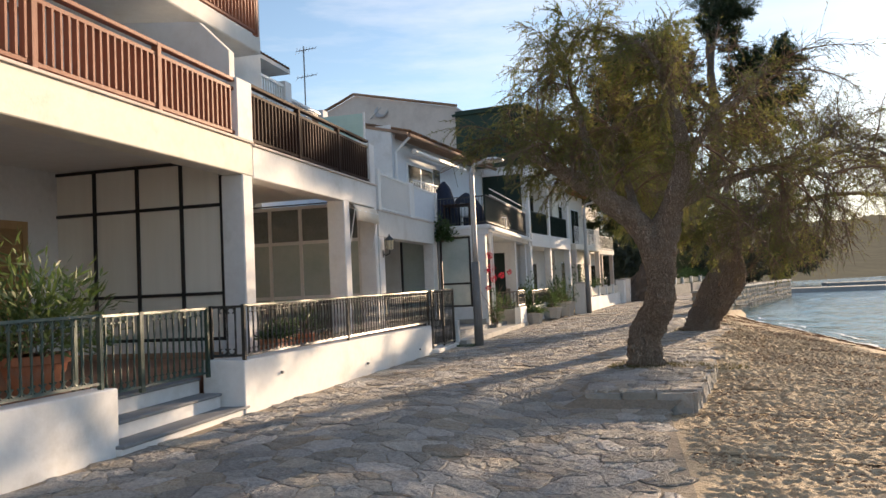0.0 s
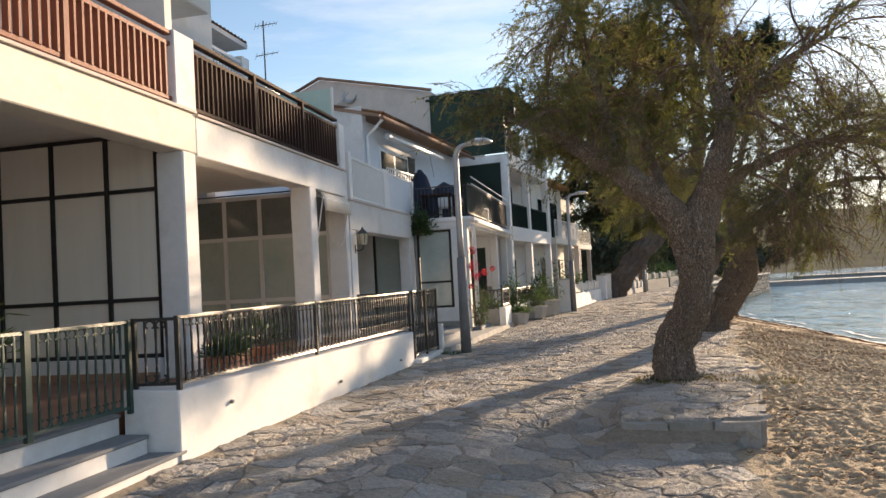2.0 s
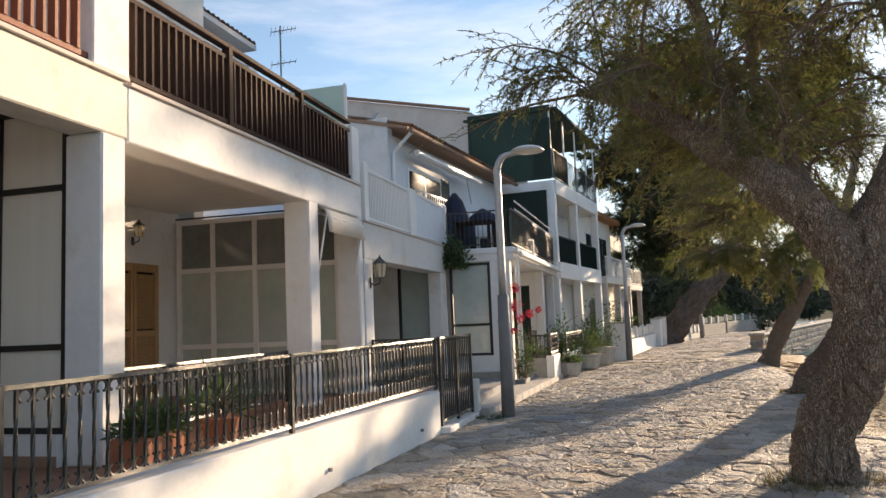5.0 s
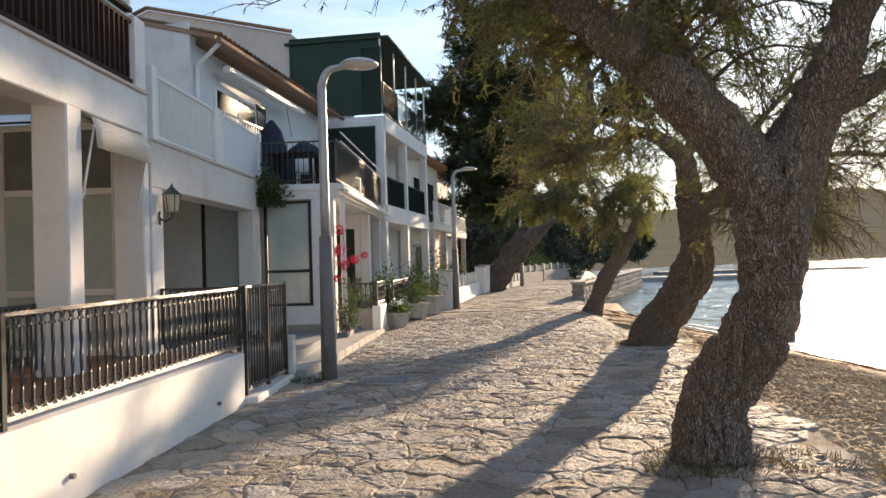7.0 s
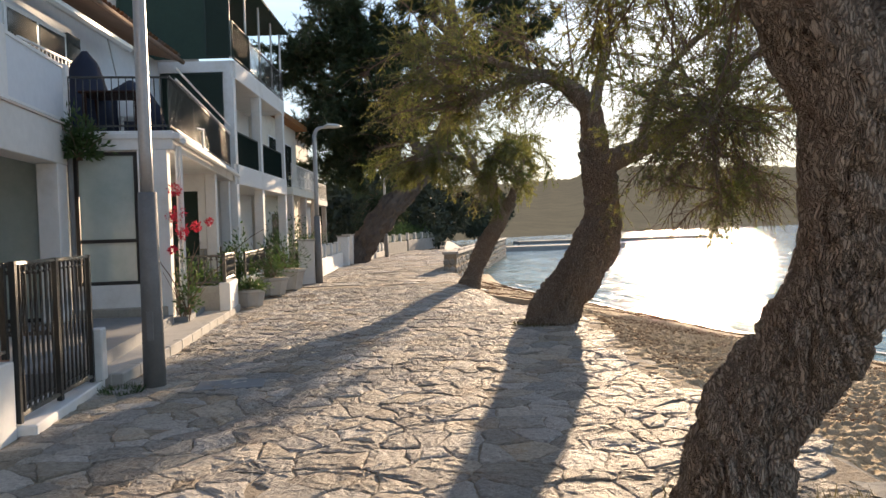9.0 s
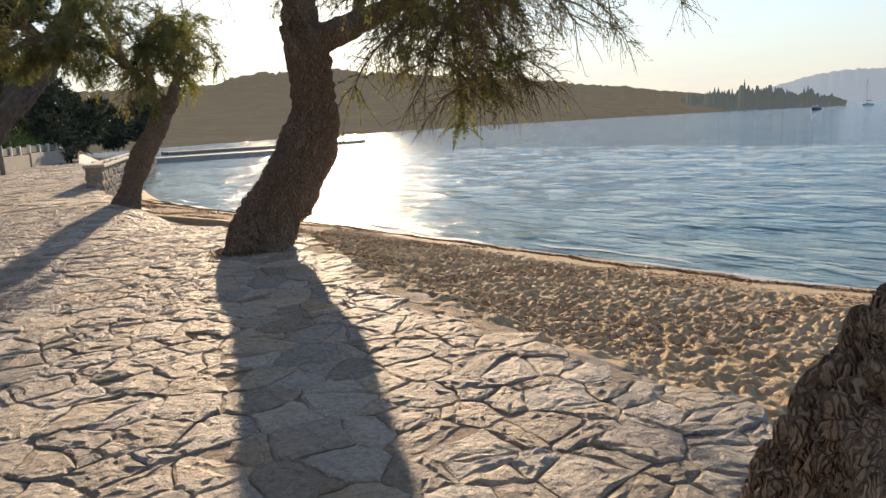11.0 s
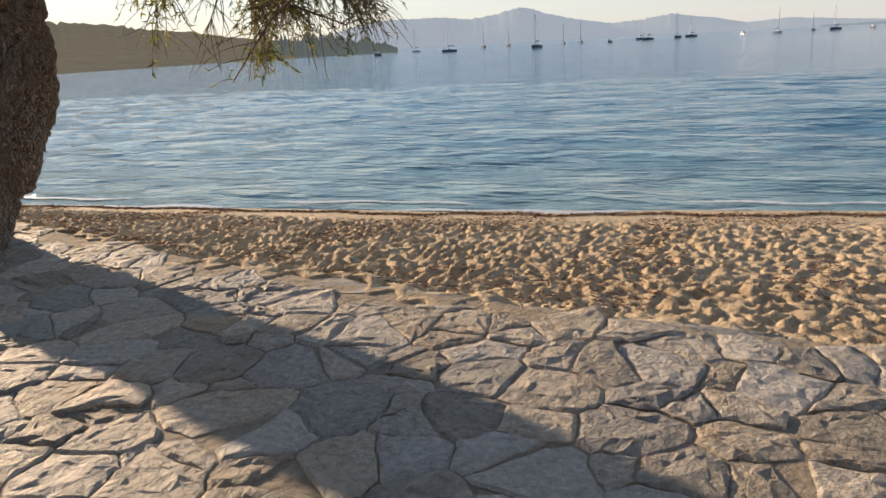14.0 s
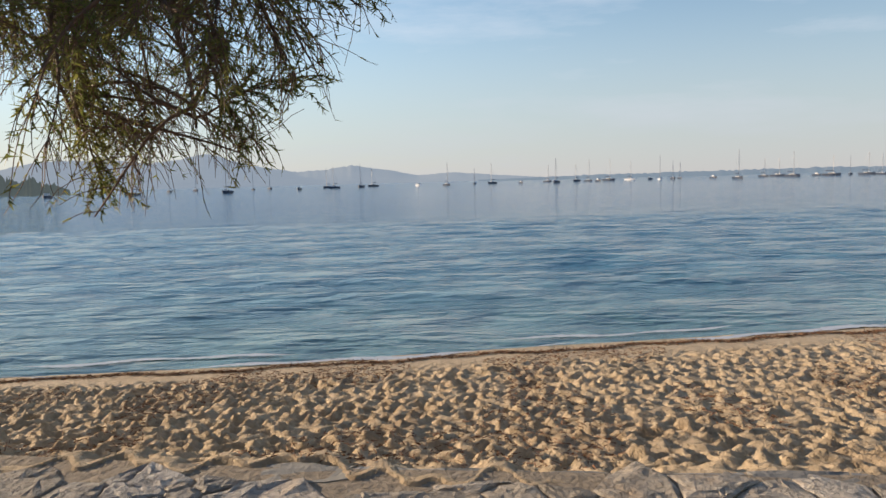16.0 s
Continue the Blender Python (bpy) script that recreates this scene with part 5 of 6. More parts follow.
def build_house_b():
    h = thing("house", pose(-8, 20, 0), "low white house with a railed roof terrace over a dark porch", "house", "houses on the promenade")
    part("wall", boxes((-10.2, -10, 17.65, 22.9, 0, 3.4)), OFFWHITE, h)
    part("porch_floor", boxes((-10, -4.9, 17.65, 22.75, -.1, .28)), STEP, h)
    part("terrace_slab", boxes((-10.2, -6.85, 17.66, 23.0, 3.15, 3.42)), CEIL, h)
    part("beam", boxes((-6.85, -6.45, 17.47, 23.0, 2.78, 3.42), bevel=.012), OFFWHITE, h, "chipped white rendered terrace edge")
    part("pier", boxes((-6.9, -6.455, 17.47, 17.86, .28, 2.78), bevel=.012), WHITE, h)
    part("pier", boxes((-6.78, -6.46, 22.35, 22.75, .28, 2.78), bevel=.012), WHITE, h)
    part("coping", boxes((-6.88, -6.42, 17.5, 23.05, 3.42, 3.45)), PINKISH, h)
    part("wall", boxes((-10, -7.62, 22.58, 22.74, .28, 3.15)), OFFWHITE, h, "scuffed grey-white porch wall")
    glazed_screen(h, 22.66, -7.62, -6.79, .28, 3.1, (), (1.05,), FRAME_BLACK, GLASS, w=.06)
    # white metal railing
    rail = part("railing", boxes((-6.56, -6.5, 17.72, 23.05, 4.37, 4.42)), FRAME_WHITE, h, "white metal terrace railing")
    part("lower_rail", boxes((-6.55, -6.51, 17.72, 23.05, 3.5, 3.54)), FRAME_WHITE, rail)
    part("post", boxes((-6.6, -6.46, 17.6, 17.78, 3.45, 4.5), bevel=.01), FRAME_WHITE, rail)
    part("post", boxes((-6.6, -6.46, 20.2, 20.62, 3.45, 4.45), bevel=.01), WHITE, rail)
    part("post", boxes((-6.6, -6.46, 22.95, 23.1, 3.45, 4.45), bevel=.01), WHITE, rail)
    me = mesh_of("bar", boxes((-.012, .012, -.014, .014, 0, .85)), FRAME_WHITE)
    for k in range(28):
        piece("bar", me, rail, Matrix.Translation((-6.53 + 8, 17.86 + k * .083 - 20, 3.52)))
    part("panel", boxes((-6.54, -6.52, 20.62, 22.95, 3.54, 4.37)), BLUEWHITE, rail)
    part("wall", boxes((-9.9, -9.7, 17.65, 22.3, 3.42, 6.3)), BLUEWHITE, h)
    wall_lantern(pose(-6.45, 17.72, 2.50, 0, 0, 10), "black iron lantern with amber glass on the porch pier", 1.15)
    # rolled awning under the balcony end
    a = thing("rolled_awning", pose(-6.5, 16.6, 3.4), "cream canvas awning half rolled under the balcony", "awning")
    part("roller", tube(bmesh.new(), [(-6.62, 15.78, 3.42), (-6.62, 17.3, 3.42)], .05, 8), FRAME_WHITE, a)
    bm = bmesh.new()
    n = 12
    rows = []
    for k in range(n):
        u = k / (n - 1)
        rows.append([bm.verts.new((x + .012 * math.sin(u * 25), 15.8 + u * 1.48, z)) for x, z in ((-6.6, 3.45), (-6.42, 3.42), (-6.37, 3.28), (-6.35, 3.06))])
    for p, q in zip(rows, rows[1:]):
        for k in range(3):
            bm.faces.new((p[k], p[k + 1], q[k + 1], q[k]))
    c = part("canvas", bm, CANVAS, a, smooth=True)
    mod = c.modifiers.new("cloth", 'SOLIDIFY')
    mod.thickness = .006
    for y in (15.82, 17.27):
        part("arm", tube(bmesh.new(), [(-6.6, y, 2.45), (-6.55, y, 2.5), (-6.40, y, 3.3)], .014, 6), FRAME_WHITE, a)
    part("bar", tube(bmesh.new(), [(-6.39, 15.78, 3.3), (-6.39, 17.3, 3.3)], .016, 6), FRAME_WHITE, a)


def lattice_panel(parent, p, q, z0, z1, name="lattice", gap=.09, backing=None):
    """Criss-cross slats between two plan points (local), upright."""
    a, b = Vector((*p, 0)), Vector((*q, 0))
    ln, h = (b - a).length, z1 - z0
    yaw = math.degrees(math.atan2(-(b - a).x, (b - a).y))
    m = pose(p[0], p[1], z0, 0, 0, yaw)
    bm = bmesh.new()
    box(bm, -.02, .02, 0, ln, 0, .04)
    box(bm, -.02, .02, 0, ln, h - .04, h)
    box(bm, -.02, .02, 0, .04, .04, h - .04)
    box(bm, -.02, .02, ln - .04, ln, .04, h - .04)
    for s, x in ((1, .006), (-1, -.006)):
        k = -h
        while k < ln:
            y0, y1 = k, k + h
            za, zb = 0, h
            if y0 < 0:
                za, y0 = -y0, 0
            if y1 > ln:
                zb, y1 = h - (y1 - ln), ln
            if zb > za + .02:
                pts = [(x, y0, za if s > 0 else h - za), (x, y1, zb if s > 0 else h - zb)]
                tube(bm, pts, .009, 3, False)
            k += gap
    bm.transform(m)
    ob = part(name, bm, LATTICE, parent, local=True)
    if backing:
        bb = boxes((-.045, -.03, 0, ln, 0, h))
        bb.transform(m)
        part("screen", bb, backing, ob, local=True)
    return ob


def iron_rail(parent, p, q, z0, z1, gap=.11, material=IRON):
    """Plain upright-bar railing between two plan points, local."""
    a, b = Vector((*p, 0)), Vector((*q, 0))
    ln = (b - a).length
    yaw = math.degrees(math.atan2(-(b - a).x, (b - a).y))
    m = pose(p[0], p[1], z0, 0, 0, yaw)
    bm = boxes((-.018, .018, 0, ln, z1 - z0 - .03, z1 - z0))
    bm.transform(m)
    rail = part("railing", bm, material, parent, local=True)
    bm = boxes((-.012, .012, 0, ln, .06, .09))
    bm.transform(m)
    part("lower_rail", bm, material, rail, local=True)
    me = mesh_of("bar", boxes((-.007, .007, -.007, .007, 0, z1 - z0 - .03)), material)
    n = max(2, int(ln / gap))
    for k in range(n + 1):
        piece("bar", me, rail, m @ Matrix.Translation((0, k * ln / n, 0)))
    return rail


def build_house_c():
    h = thing("house", pose(-5, 23, 0), "white house with a columned porch, balcony and tiled eave", "house", "houses on the promenade")
    part("porch_floor", boxes((-8.5, -4.7, 22.95, 31, -.1, .22)), STEP, h)
    part("balcony_slab", boxes((-7.6, -4.82, 22.9, 31.0, 3.02, 3.34), bevel=.012), WHITE, h)
    part("cornice", boxes((-7.6, -4.70, 22.86, 31.0, 3.2, 3.30), bevel=.012), WHITE, h)
    part("gutter", tube(bmesh.new(), [(-4.66, 22.9, 3.16), (-4.66, 31, 3.16)], .05, 8), FRAME_WHITE, h)
    each("wall", ((-5.40, -4.93, 22.9, 23.15, 0, 3.02), (-6.45, -5.4, 22.92, 23.1, .22, .8)), WHITE, h)
    glazed_screen(h, 23.0, -6.42, -5.42, .8, 3.0, (), (1.5,), FRAME_BLACK, GLASS, w=.06)
    part("wall", boxes((-7.0, -6.8, 23.2, 31, .2, 3.02)), OFFWHITE, h)
    for y, x0 in ((28.2, -5.32), (30.7, -6.0)):
        part("column", boxes((-5.15, -4.9, y, y + .28, .2, 3.02), bevel=.015), WHITE, h)
        part("partition", boxes((x0, -5.15, y + .04, y + .2, .2, 3.02)), WHITE, h)
        dado = part("dado", boxes((x0 - .004, -5.154, y + .012, y + .038, .2, 1.26)), MORTAR, h, "grey block dado")
        for k in range(4):
            for x1, x2 in ((x0, (x0 - 5.15) / 2 - .006), ((x0 - 5.15) / 2 + .006, -5.158)):
                part("block", boxes((x1, x2, y + .0, y + .03, .21 + k * .262, .455 + k * .262), bevel=.006), RUBBLE, dado)
    part("lintel", boxes((-6.8, -5.32, 28.24, 28.4, 2.62, 3.02)), WHITE, h)
    lattice_panel(h, (-1.8, 5.3), (-.32, 5.3), .22, 2.62, "lattice_door", .1, GREENNET)
    for x in (-4.8, -4.74):
        part("drain_pipe", tube(bmesh.new(), [(x, 23.05, .2), (x, 23.05, 3.1)], .03, 8), FRAME_WHITE, h)
    part("drain_pipe", tube(bmesh.new(), [(-6.42, 22.82, .2), (-6.42, 22.82, 3.3)], .045, 8), GREYPAINT, h)
    # balcony railing and the white hand rails
    iron_rail(h, (-1.45, .0), (.12, .0), 3.36, 4.25)
    r = iron_rail(h, (.12, .0), (.14, 7.9), 3.36, 4.28)
    part("screen", boxes((-4.925, -4.915, 23.1, 30.85, 3.42, 4.2)), GREENNET, r, "dark green netting behind the bars")
    for z in (4.32, 4.52):
        part("hand_rail", tube(bmesh.new(), [(-4.86, 23.6, z), (-4.84, 30.9, z)], .022, 6), FRAME_WHITE, h)
    # upper storey, turned with the street
    u = thing("house", pose(-7.62, 22.25, 0, 0, 0, -6.8), "white upper storey under a clay-tiled eave behind the balcony", "house", "houses on the promenade")
    each("wall", ((-5, -.0, .0, .25, 3.42, 6.35), (-.25, 0, .25, 8.6, 3.34, 6.2)), BLUEWHITE, u, local=True)
    part("wall", boxes((-5, -.01, -.02, -.001, 3.42, 6.6)), WHITE, u, local=True)
    bm = bmesh.new()
    prof = [(.55, 6.22), (.55, 6.30), (-5, 7.75), (-5, 7.6)]
    lo = [bm.verts.new((x, -.06, z)) for x, z in prof]
    hi = [bm.verts.new((x, 8.7, z)) for x, z in prof]
    bm.faces.new(lo)
    bm.faces.new(hi[::-1])
    for k in range(4):
        bm.faces.new((lo[k - 1], lo[k], hi[k], hi[k - 1]))
    part("roof", bm, SOFFIT, u, "brown boarded soffit under the tiles", local=True)
    tiles_row(u, (.6, .05, 6.32), (.6, 8.6, 6.32), 5.55, 1.45, 40, 6)
    part("gutter", tube(bmesh.new(), [(.62, -.05, 6.2), (.62, 8.7, 6.2)], .06, 8), TILE, u, local=True)
    part("drain_pipe", tube(bmesh.new(), [(.58, .12, 6.18), (.3, .14, 5.95), (.06, .15, 5.75), (.06, .15, 3.4)], .045, 8), FRAME_WHITE, u, local=True)
    w = part("window", boxes((0, .04, 1.0, 3.2, 4.5, 5.55)), FRAME_WHITE, u, local=True)
    part("pane", boxes((.042, .05, 1.08, 2.05, 4.58, 5.47)), DARKGLASS, w, local=True)
    part("pane", boxes((.042, .05, 2.15, 3.12, 4.58, 5.47)), DARKGLASS, w, local=True)
    part("shutter", boxes((.0, .05, 3.25, 3.8, 4.45, 5.6)), DARKGLASS, w, "dark green shutter", local=True)
    iron_rail(u, (.28, .9), (.28, 3.3), 4.1, 4.95, .14, FRAME_WHITE)
    a = part("blind_box", tube(bmesh.new(), [(.35, .9, 5.85), (.5, 5.2, 5.75)], .09, 8), FRAME_WHITE, u, "white rolled blind", local=True)
    part("stay", tube(bmesh.new(), [(.05, 5.6, 5.2), (.5, 4.0, 5.75)], .015, 5), GALV, a, local=True)
    # furniture under dark covers on the balcony
    for x, y, s, hh in ((-6.55, 24.3, .42, 1.62), (-6.1, 25.6, .62, 1.35)):
        c = thing("covered_parasol", pose(x, y, 3.34), "folded garden parasol under a navy canvas cover", "parasol", "covered balcony furniture")
        bm = bmesh.new()
        tube(bm, [(0, 0, .02), (0, 0, .3), (.03, 0, .8), (0, 0, hh * .85), (0, 0, hh)], [s * .95, s, s * .9, s * .55, .05], 14, True,
             lambda i, k, p: 1 + .12 * math.sin(k * 2.4 + i))
        part("cover", bm, NAVY, c, local=True, smooth=True)
        part("foot", boxes((-.25, .25, -.25, .25, 0, .06), bevel=.02), GREYPAINT, c, local=True)
    t = thing("garden_table", pose(-5.9, 23.7, 3.34), "dark slatted garden table on the balcony", "table")
    part("tabletop", boxes((-.5, .5, -.4, .4, .70, .74), bevel=.01), DARKWOOD, t, local=True)
    for sx in (-.42, .42):
        for sy in (-.32, .32):
            part("leg", boxes((sx - .03, sx + .03, sy - .03, sy + .03, 0, .7)), DARKWOOD, t, local=True)
    for sx, sy, yaw in ((-.2, -.2, 20), (.55, 1.3, 160)):
        ch = thing("garden_chair", pose(-5.6 + sx, 24.6 + sy, 3.34, 0, 0, yaw), "pale plastic garden chair on the balcony", "chair", "balcony chairs")
        part("seat", boxes((-.22, .22, -.22, .22, .40, .44), bevel=.01), FRAME_WHITE, ch, local=True)
        part("backrest", boxes((-.22, .22, .19, .23, .44, .88), bevel=.01), FRAME_WHITE, ch, local=True)
        for ax in (-.19, .19):
            for ay in (-.19, .19):
                part("leg", boxes((ax - .02, ax + .02, ay - .02, ay + .02, 0, .4)), FRAME_WHITE, ch, local=True)


def build_house_d():
    h = thing("house", pose(-4.72, 31.0, 0, 0, 0, -8), "white house with lattice balconies and green-netted roof terrace", "house", "houses on the promenade")
    L = 7.0
    each("wall", ((-8, -.05, 0, .22, 0, 3.44), (-8, -1.98, 0, .22, 3.44, 6.0), (-.26, -.05, 0, .22, 3.44, 6.0), (-8, -.05, 0, .22, 6.0, 6.3)), WHITE, h, local=True)
    part("wall", boxes((-1.5, -1.3, .2, L, 0, 6.0)), OFFWHITE, h, local=True)
    for z0, z1 in ((2.95, 3.5), (5.85, 6.35)):
        part("slab", boxes((-1.5, .02, .22, L, z0, z1), bevel=.012), WHITE, h, local=True)
    for y in (.0, 3.1, 6.75):
        for z0, z1 in ((0, 2.95), (3.5, 5.85)):
            part("column", boxes((-.28, -.0, y + (.0 if y else -.004), y + .26, z0, z1), bevel=.012), WHITE, h, local=True)
    lattice_panel(h, (-1.95, -.03), (-.28, -.03), 3.46, 5.98, "lattice_screen", .08, GREENNET)
    for y in (.35, 3.45):
        lattice_panel(h, (-.1, y), (-.1, y + 2.7 + (.55 if y > 1 else 0)), 3.5, 4.45, "lattice_railing", .09, GREENNET)
        w = part("window", boxes((-1.3, -1.26, y + .1, y + 1.7, 3.6, 5.6)), FRAME_BLACK, h, local=True)
        part("pane", boxes((-1.262, -1.25, y + .16, y + .86, 3.7, 5.55)), DARKGLASS, w, local=True)
        part("pane", boxes((-1.262, -1.25, y + .94, y + 1.64, 3.7, 5.55)), DARKGLASS, w, local=True)
        w = part("window", boxes((-1.3, -1.26, y + .1, y + 1.7, .2, 2.3)), FRAME_BLACK, h, local=True)
        part("pane", boxes((-1.262, -1.25, y + .16, y + 1.64, .3, 2.25)), DARKGLASS, w, local=True)
    # netted roof terrace
    net = part("shade_net", boxes((-3.0, -.02, -.02, 0, 6.36, 8.6), (-3.05, -2.98, -.05, .0, 6.36, 8.95)), GREENNET, h, "dark green shade netting", local=True)
    part("net_top", boxes((-3.0, -.02, -.03, .02, 8.88, 8.95), (-3.0, -.02, -.012, -.004, 8.6, 8.88)), GREENNET, net, local=True)
    lattice_panel(h, (-.7, -.05), (-.02, -.05), 6.4, 8.5, "lattice", .09)
    for y in (.0, 1.8, 3.6, 5.4, 6.9):
        part("pole", tube(bmesh.new(), [(-.05, y, 6.35), (-.05, y, 8.75)], .035, 6), FRAME_WHITE, h, local=True)
    part("awning_roof", boxes((-3.2, .25, -.1, L, 8.75, 8.82)), GREENNET, h, "dark green awning roof", local=True)
    lattice_panel(h, (.0, 0.05), (.0, 2.0), 6.4, 7.4, "lattice_railing", .09, GREENNET)
    iron_rail(h, (.0, 2.0), (.0, L), 6.35, 7.3)
    # gable behind
    bm = bmesh.new()
    prof = [(-15, 0), (-3.0, 0), (-3.0, 9.15), (-8.0, 10.35), (-9.2, 9.9), (-15, 8.0)]
    lo = [bm.verts.new((x, .02, z)) for x, z in prof]
    hi = [bm.verts.new((x, L, z)) for x, z in prof]
    bm.faces.new(lo)
    bm.faces.new(hi[::-1])
    for k in range(6):
        bm.faces.new((lo[k - 1], lo[k], hi[k], hi[k - 1]))
    part("gable", bm, PINKISH, h, "pale pink rendered gable wall", local=True)
    bm = bmesh.new()
    tube(bm, [(-2.95, -.06, 9.2), (-8.0, -.06, 10.41)], .07, 6)
    tube(bm, [(-8.0, -.06, 10.41), (-9.2, -.06, 9.96), (-15, -.06, 8.05)], .07, 6)
    part("verge_tiles", bm, TILE, h, local=True)
    d = part("satellite_dish", bmesh.new(), GALV, h, local=True)
    bm = bmesh.new()
    bmesh.ops.create_uvsphere(bm, u_segments=16, v_segments=8, radius=.45)
    bmesh.ops.delete(bm, geom=[v for v in bm.verts if v.co.z > -.2], context='VERTS')
    bm.transform(pose(-6.6, -.35, 9.55, 70, 20, 0))
    bm.to_mesh(d.data)
    bm.free()
    d.data.materials.clear()
    d.data.materials.append(GALV)
    part("dish_arm", tube(bmesh.new(), [(-7.2, 0, 9.2), (-6.7, -.4, 9.3), (-6.3, -.7, 9.45)], .02, 5), GALV, d, local=True)


def build_house_e():
    for px, py, ln, ht, mat, lab in ((-3.75, 38.6, 6.5, 6.6, CREAM, "cream rendered house beyond the green-netted one"),
                                     (-3.6, 46.2, 8.0, 7.0, OFFWHITE, "pale house with railed balconies behind the leaning pine")):
        h = thing("house", pose(px, py, 0, 0, 0, -9), lab, "house", "houses on the promenade")
        part("wall", boxes((-9, -.9, 0, ln, 0, ht - .4)), mat, h, local=True)
        part("roof", boxes((-9.2, -.4, -.2, ln + .2, ht - .4, ht - .2)), TILE, h, local=True)
        part("chimney", boxes((-2.6, -2.1, 1.2, 1.7, ht - .3, ht + .9)), WHITE, h, local=True)
        part("balcony", boxes((-.9, .15, .3, ln - .3, 3.0, 3.3), bevel=.02), mat, h, local=True)
        iron_rail(h, (.1, .35), (.1, ln - .35), 3.3, 4.2, .13, FRAME_WHITE)
        for y in (.5, ln * .5, ln - .6):
            part("column", boxes((-.15, .1, y - .13, y + .13, 0, 3.0), bevel=.012), PINKISH, h, local=True)
        for y in (1.0, ln * .55):
            for z in (.4, 3.4):
                w = part("window", boxes((-.9, -.86, y, y + 1.7, z, z + 2.0)), FRAME_WHITE, h, local=True)
                part("pane", boxes((-.862, -.85, y + .07, y + .82, z + .08, z + 1.93)), DARKGLASS, w, local=True)
                part("pane", boxes((-.862, -.85, y + .88, y + 1.63, z + .08, z + 1.93)), DARKGLASS, w, local=True)


# ---------- the street front ----------
def quad_prism(pts, z0, z1):
    bm = bmesh.new()
    lo = [bm.verts.new((x, y, z0)) for x, y in pts]
    hi = [bm.verts.new((x, y, z1 if not hasattr(z1, "__len__") else z1[i])) for i, (x, y) in enumerate(pts)]
    n = len(pts)
    bm.faces.new(lo[::-1])
    bm.faces.new(hi)
    for k in range(n):
        bm.faces.new((lo[k - 1], lo[k], hi[k], hi[k - 1]))
    bmesh.ops.bevel(bm, geom=list(bm.edges), offset=.012, segments=1, affect='EDGES')
    return bm


def build_street_front():
    def wx(y):
        return -5.17 + (y - 8.72) * .0405
    g = thing("garden_wall", pose(-5.1, 12.5, 0), "low white rendered garden wall with a worn foot", "wall", kind="structure")
    part("wall", quad_prism([(wx(16.28), 16.28), (wx(16.28) - .22, 16.28), (-5.42, 8.92), (-5.75, 8.90), (-5.75, 8.64), (wx(8.66), 8.68)], -.1, (.62, .62, .70, .70, .70, .68)), WHITE, g)
    for y, z in ((9.6, .42), (12.6, .2), (15.4, .18)):
        part("spout", tube(bmesh.new(), [(wx(y) - .03, y, z), (wx(y) + .035, y, z)], .022, 8), GREYPAINT, g)
    g2 = thing("garden_wall", pose(-5.4, 2, 0), "low white rendered garden wall before the terrace", "wall", kind="structure")
    part("wall", quad_prism([(wx(-9), -9), (wx(6.42), 6.42), (wx(6.42) - .3, 6.42), (wx(-9) - .3, -9)], -.3, (.70, .66, .66, .70)), WHITE, g2)
    # steps up to the terrace gate
    s = thing("front_steps", pose(-5.4, 7.4, 0), "three grey cement steps with white-painted risers", "steps")
    for k, (x0, x1, z) in enumerate(((-5.55, wx(7.4) + .06, .10), (-5.75, wx(7.4) - .24, .28), (-6.0, wx(7.4) - .54, .48))):
        part("riser", boxes((x0 - .2, x1 - .03, 6.36, 8.62 + (.14 if k == 0 else 0), -.1, z - .035)), WHITE, s)
        part("tread", boxes((x0 - .2, x1, 6.36, 8.62 + (.16 if k == 0 else 0), z - .035, z), bevel=.008), STEP, s)
    iron_fence("iron_fence", (wx(8.74) - .03, 8.74), (wx(16.25) - .05, 16.25), .70, 1.38, "black wrought-iron fence with scrolls on the white wall", posts=(3.2,), end_z=(.66, 1.39), group="terrace fences")
    iron_fence("iron_fence", (wx(-8) - .1, -8), (wx(6.3) - .1, 6.3), .68, 1.38, "dark green wrought-iron fence with scrolls on the white wall", posts=(4, 8, 12), material=GREENIRON, group="terrace fences")
    iron_fence("garden_gate", (-5.72, 6.36), (-5.70, 7.35), .5, 1.36, "closed green wrought-iron gate leaf at the top of the steps", material=GREENIRON, group="terrace gate leaves")
    iron_fence("garden_gate", (-5.70, 7.37), (-5.66, 8.62), .5, 1.36, "closed green wrought-iron gate leaf at the top of the steps", material=GREENIRON, group="terrace gate leaves")
    iron_fence("iron_fence", (-5.66, 8.72), (wx(8.74) - .03, 8.74), .70, 1.37, "short return of the black iron fence beside the steps", group="terrace fences")
    iron_fence("iron_fence", (-6.44, 17.72), (-4.98, 17.72), .62, 1.36, "black scrolled iron fence between two porches", group="terrace fences")
    iron_fence("iron_fence", (-6.85, 11.55), (-6.85, 15.3), .62, 1.30, "black scrolled iron balustrade inside the porch", group="terrace fences")
    # street gate with its sill and end post
    iron_fence("garden_gate", (wx(16.32), 16.33), (wx(17.15), 17.17), .12, 1.40, "closed dark iron street gate leaf", group="street gate leaves")
    iron_fence("garden_gate", (wx(17.15), 17.19), (wx(18.0), 18.02), .12, 1.40, "closed dark iron street gate leaf", group="street gate leaves")
    e = thing("gate_sill", pose(-4.85, 17.2, 0), "white-painted concrete gate sill and post", "sill")
    part("sill", boxes((-5.1, -4.72, 16.29, 18.2, -.05, .09), bevel=.012), WHITE, e)
    part("post", boxes((-4.88, -4.70, 18.06, 18.24, .09, .64), bevel=.012), WHITE, e)
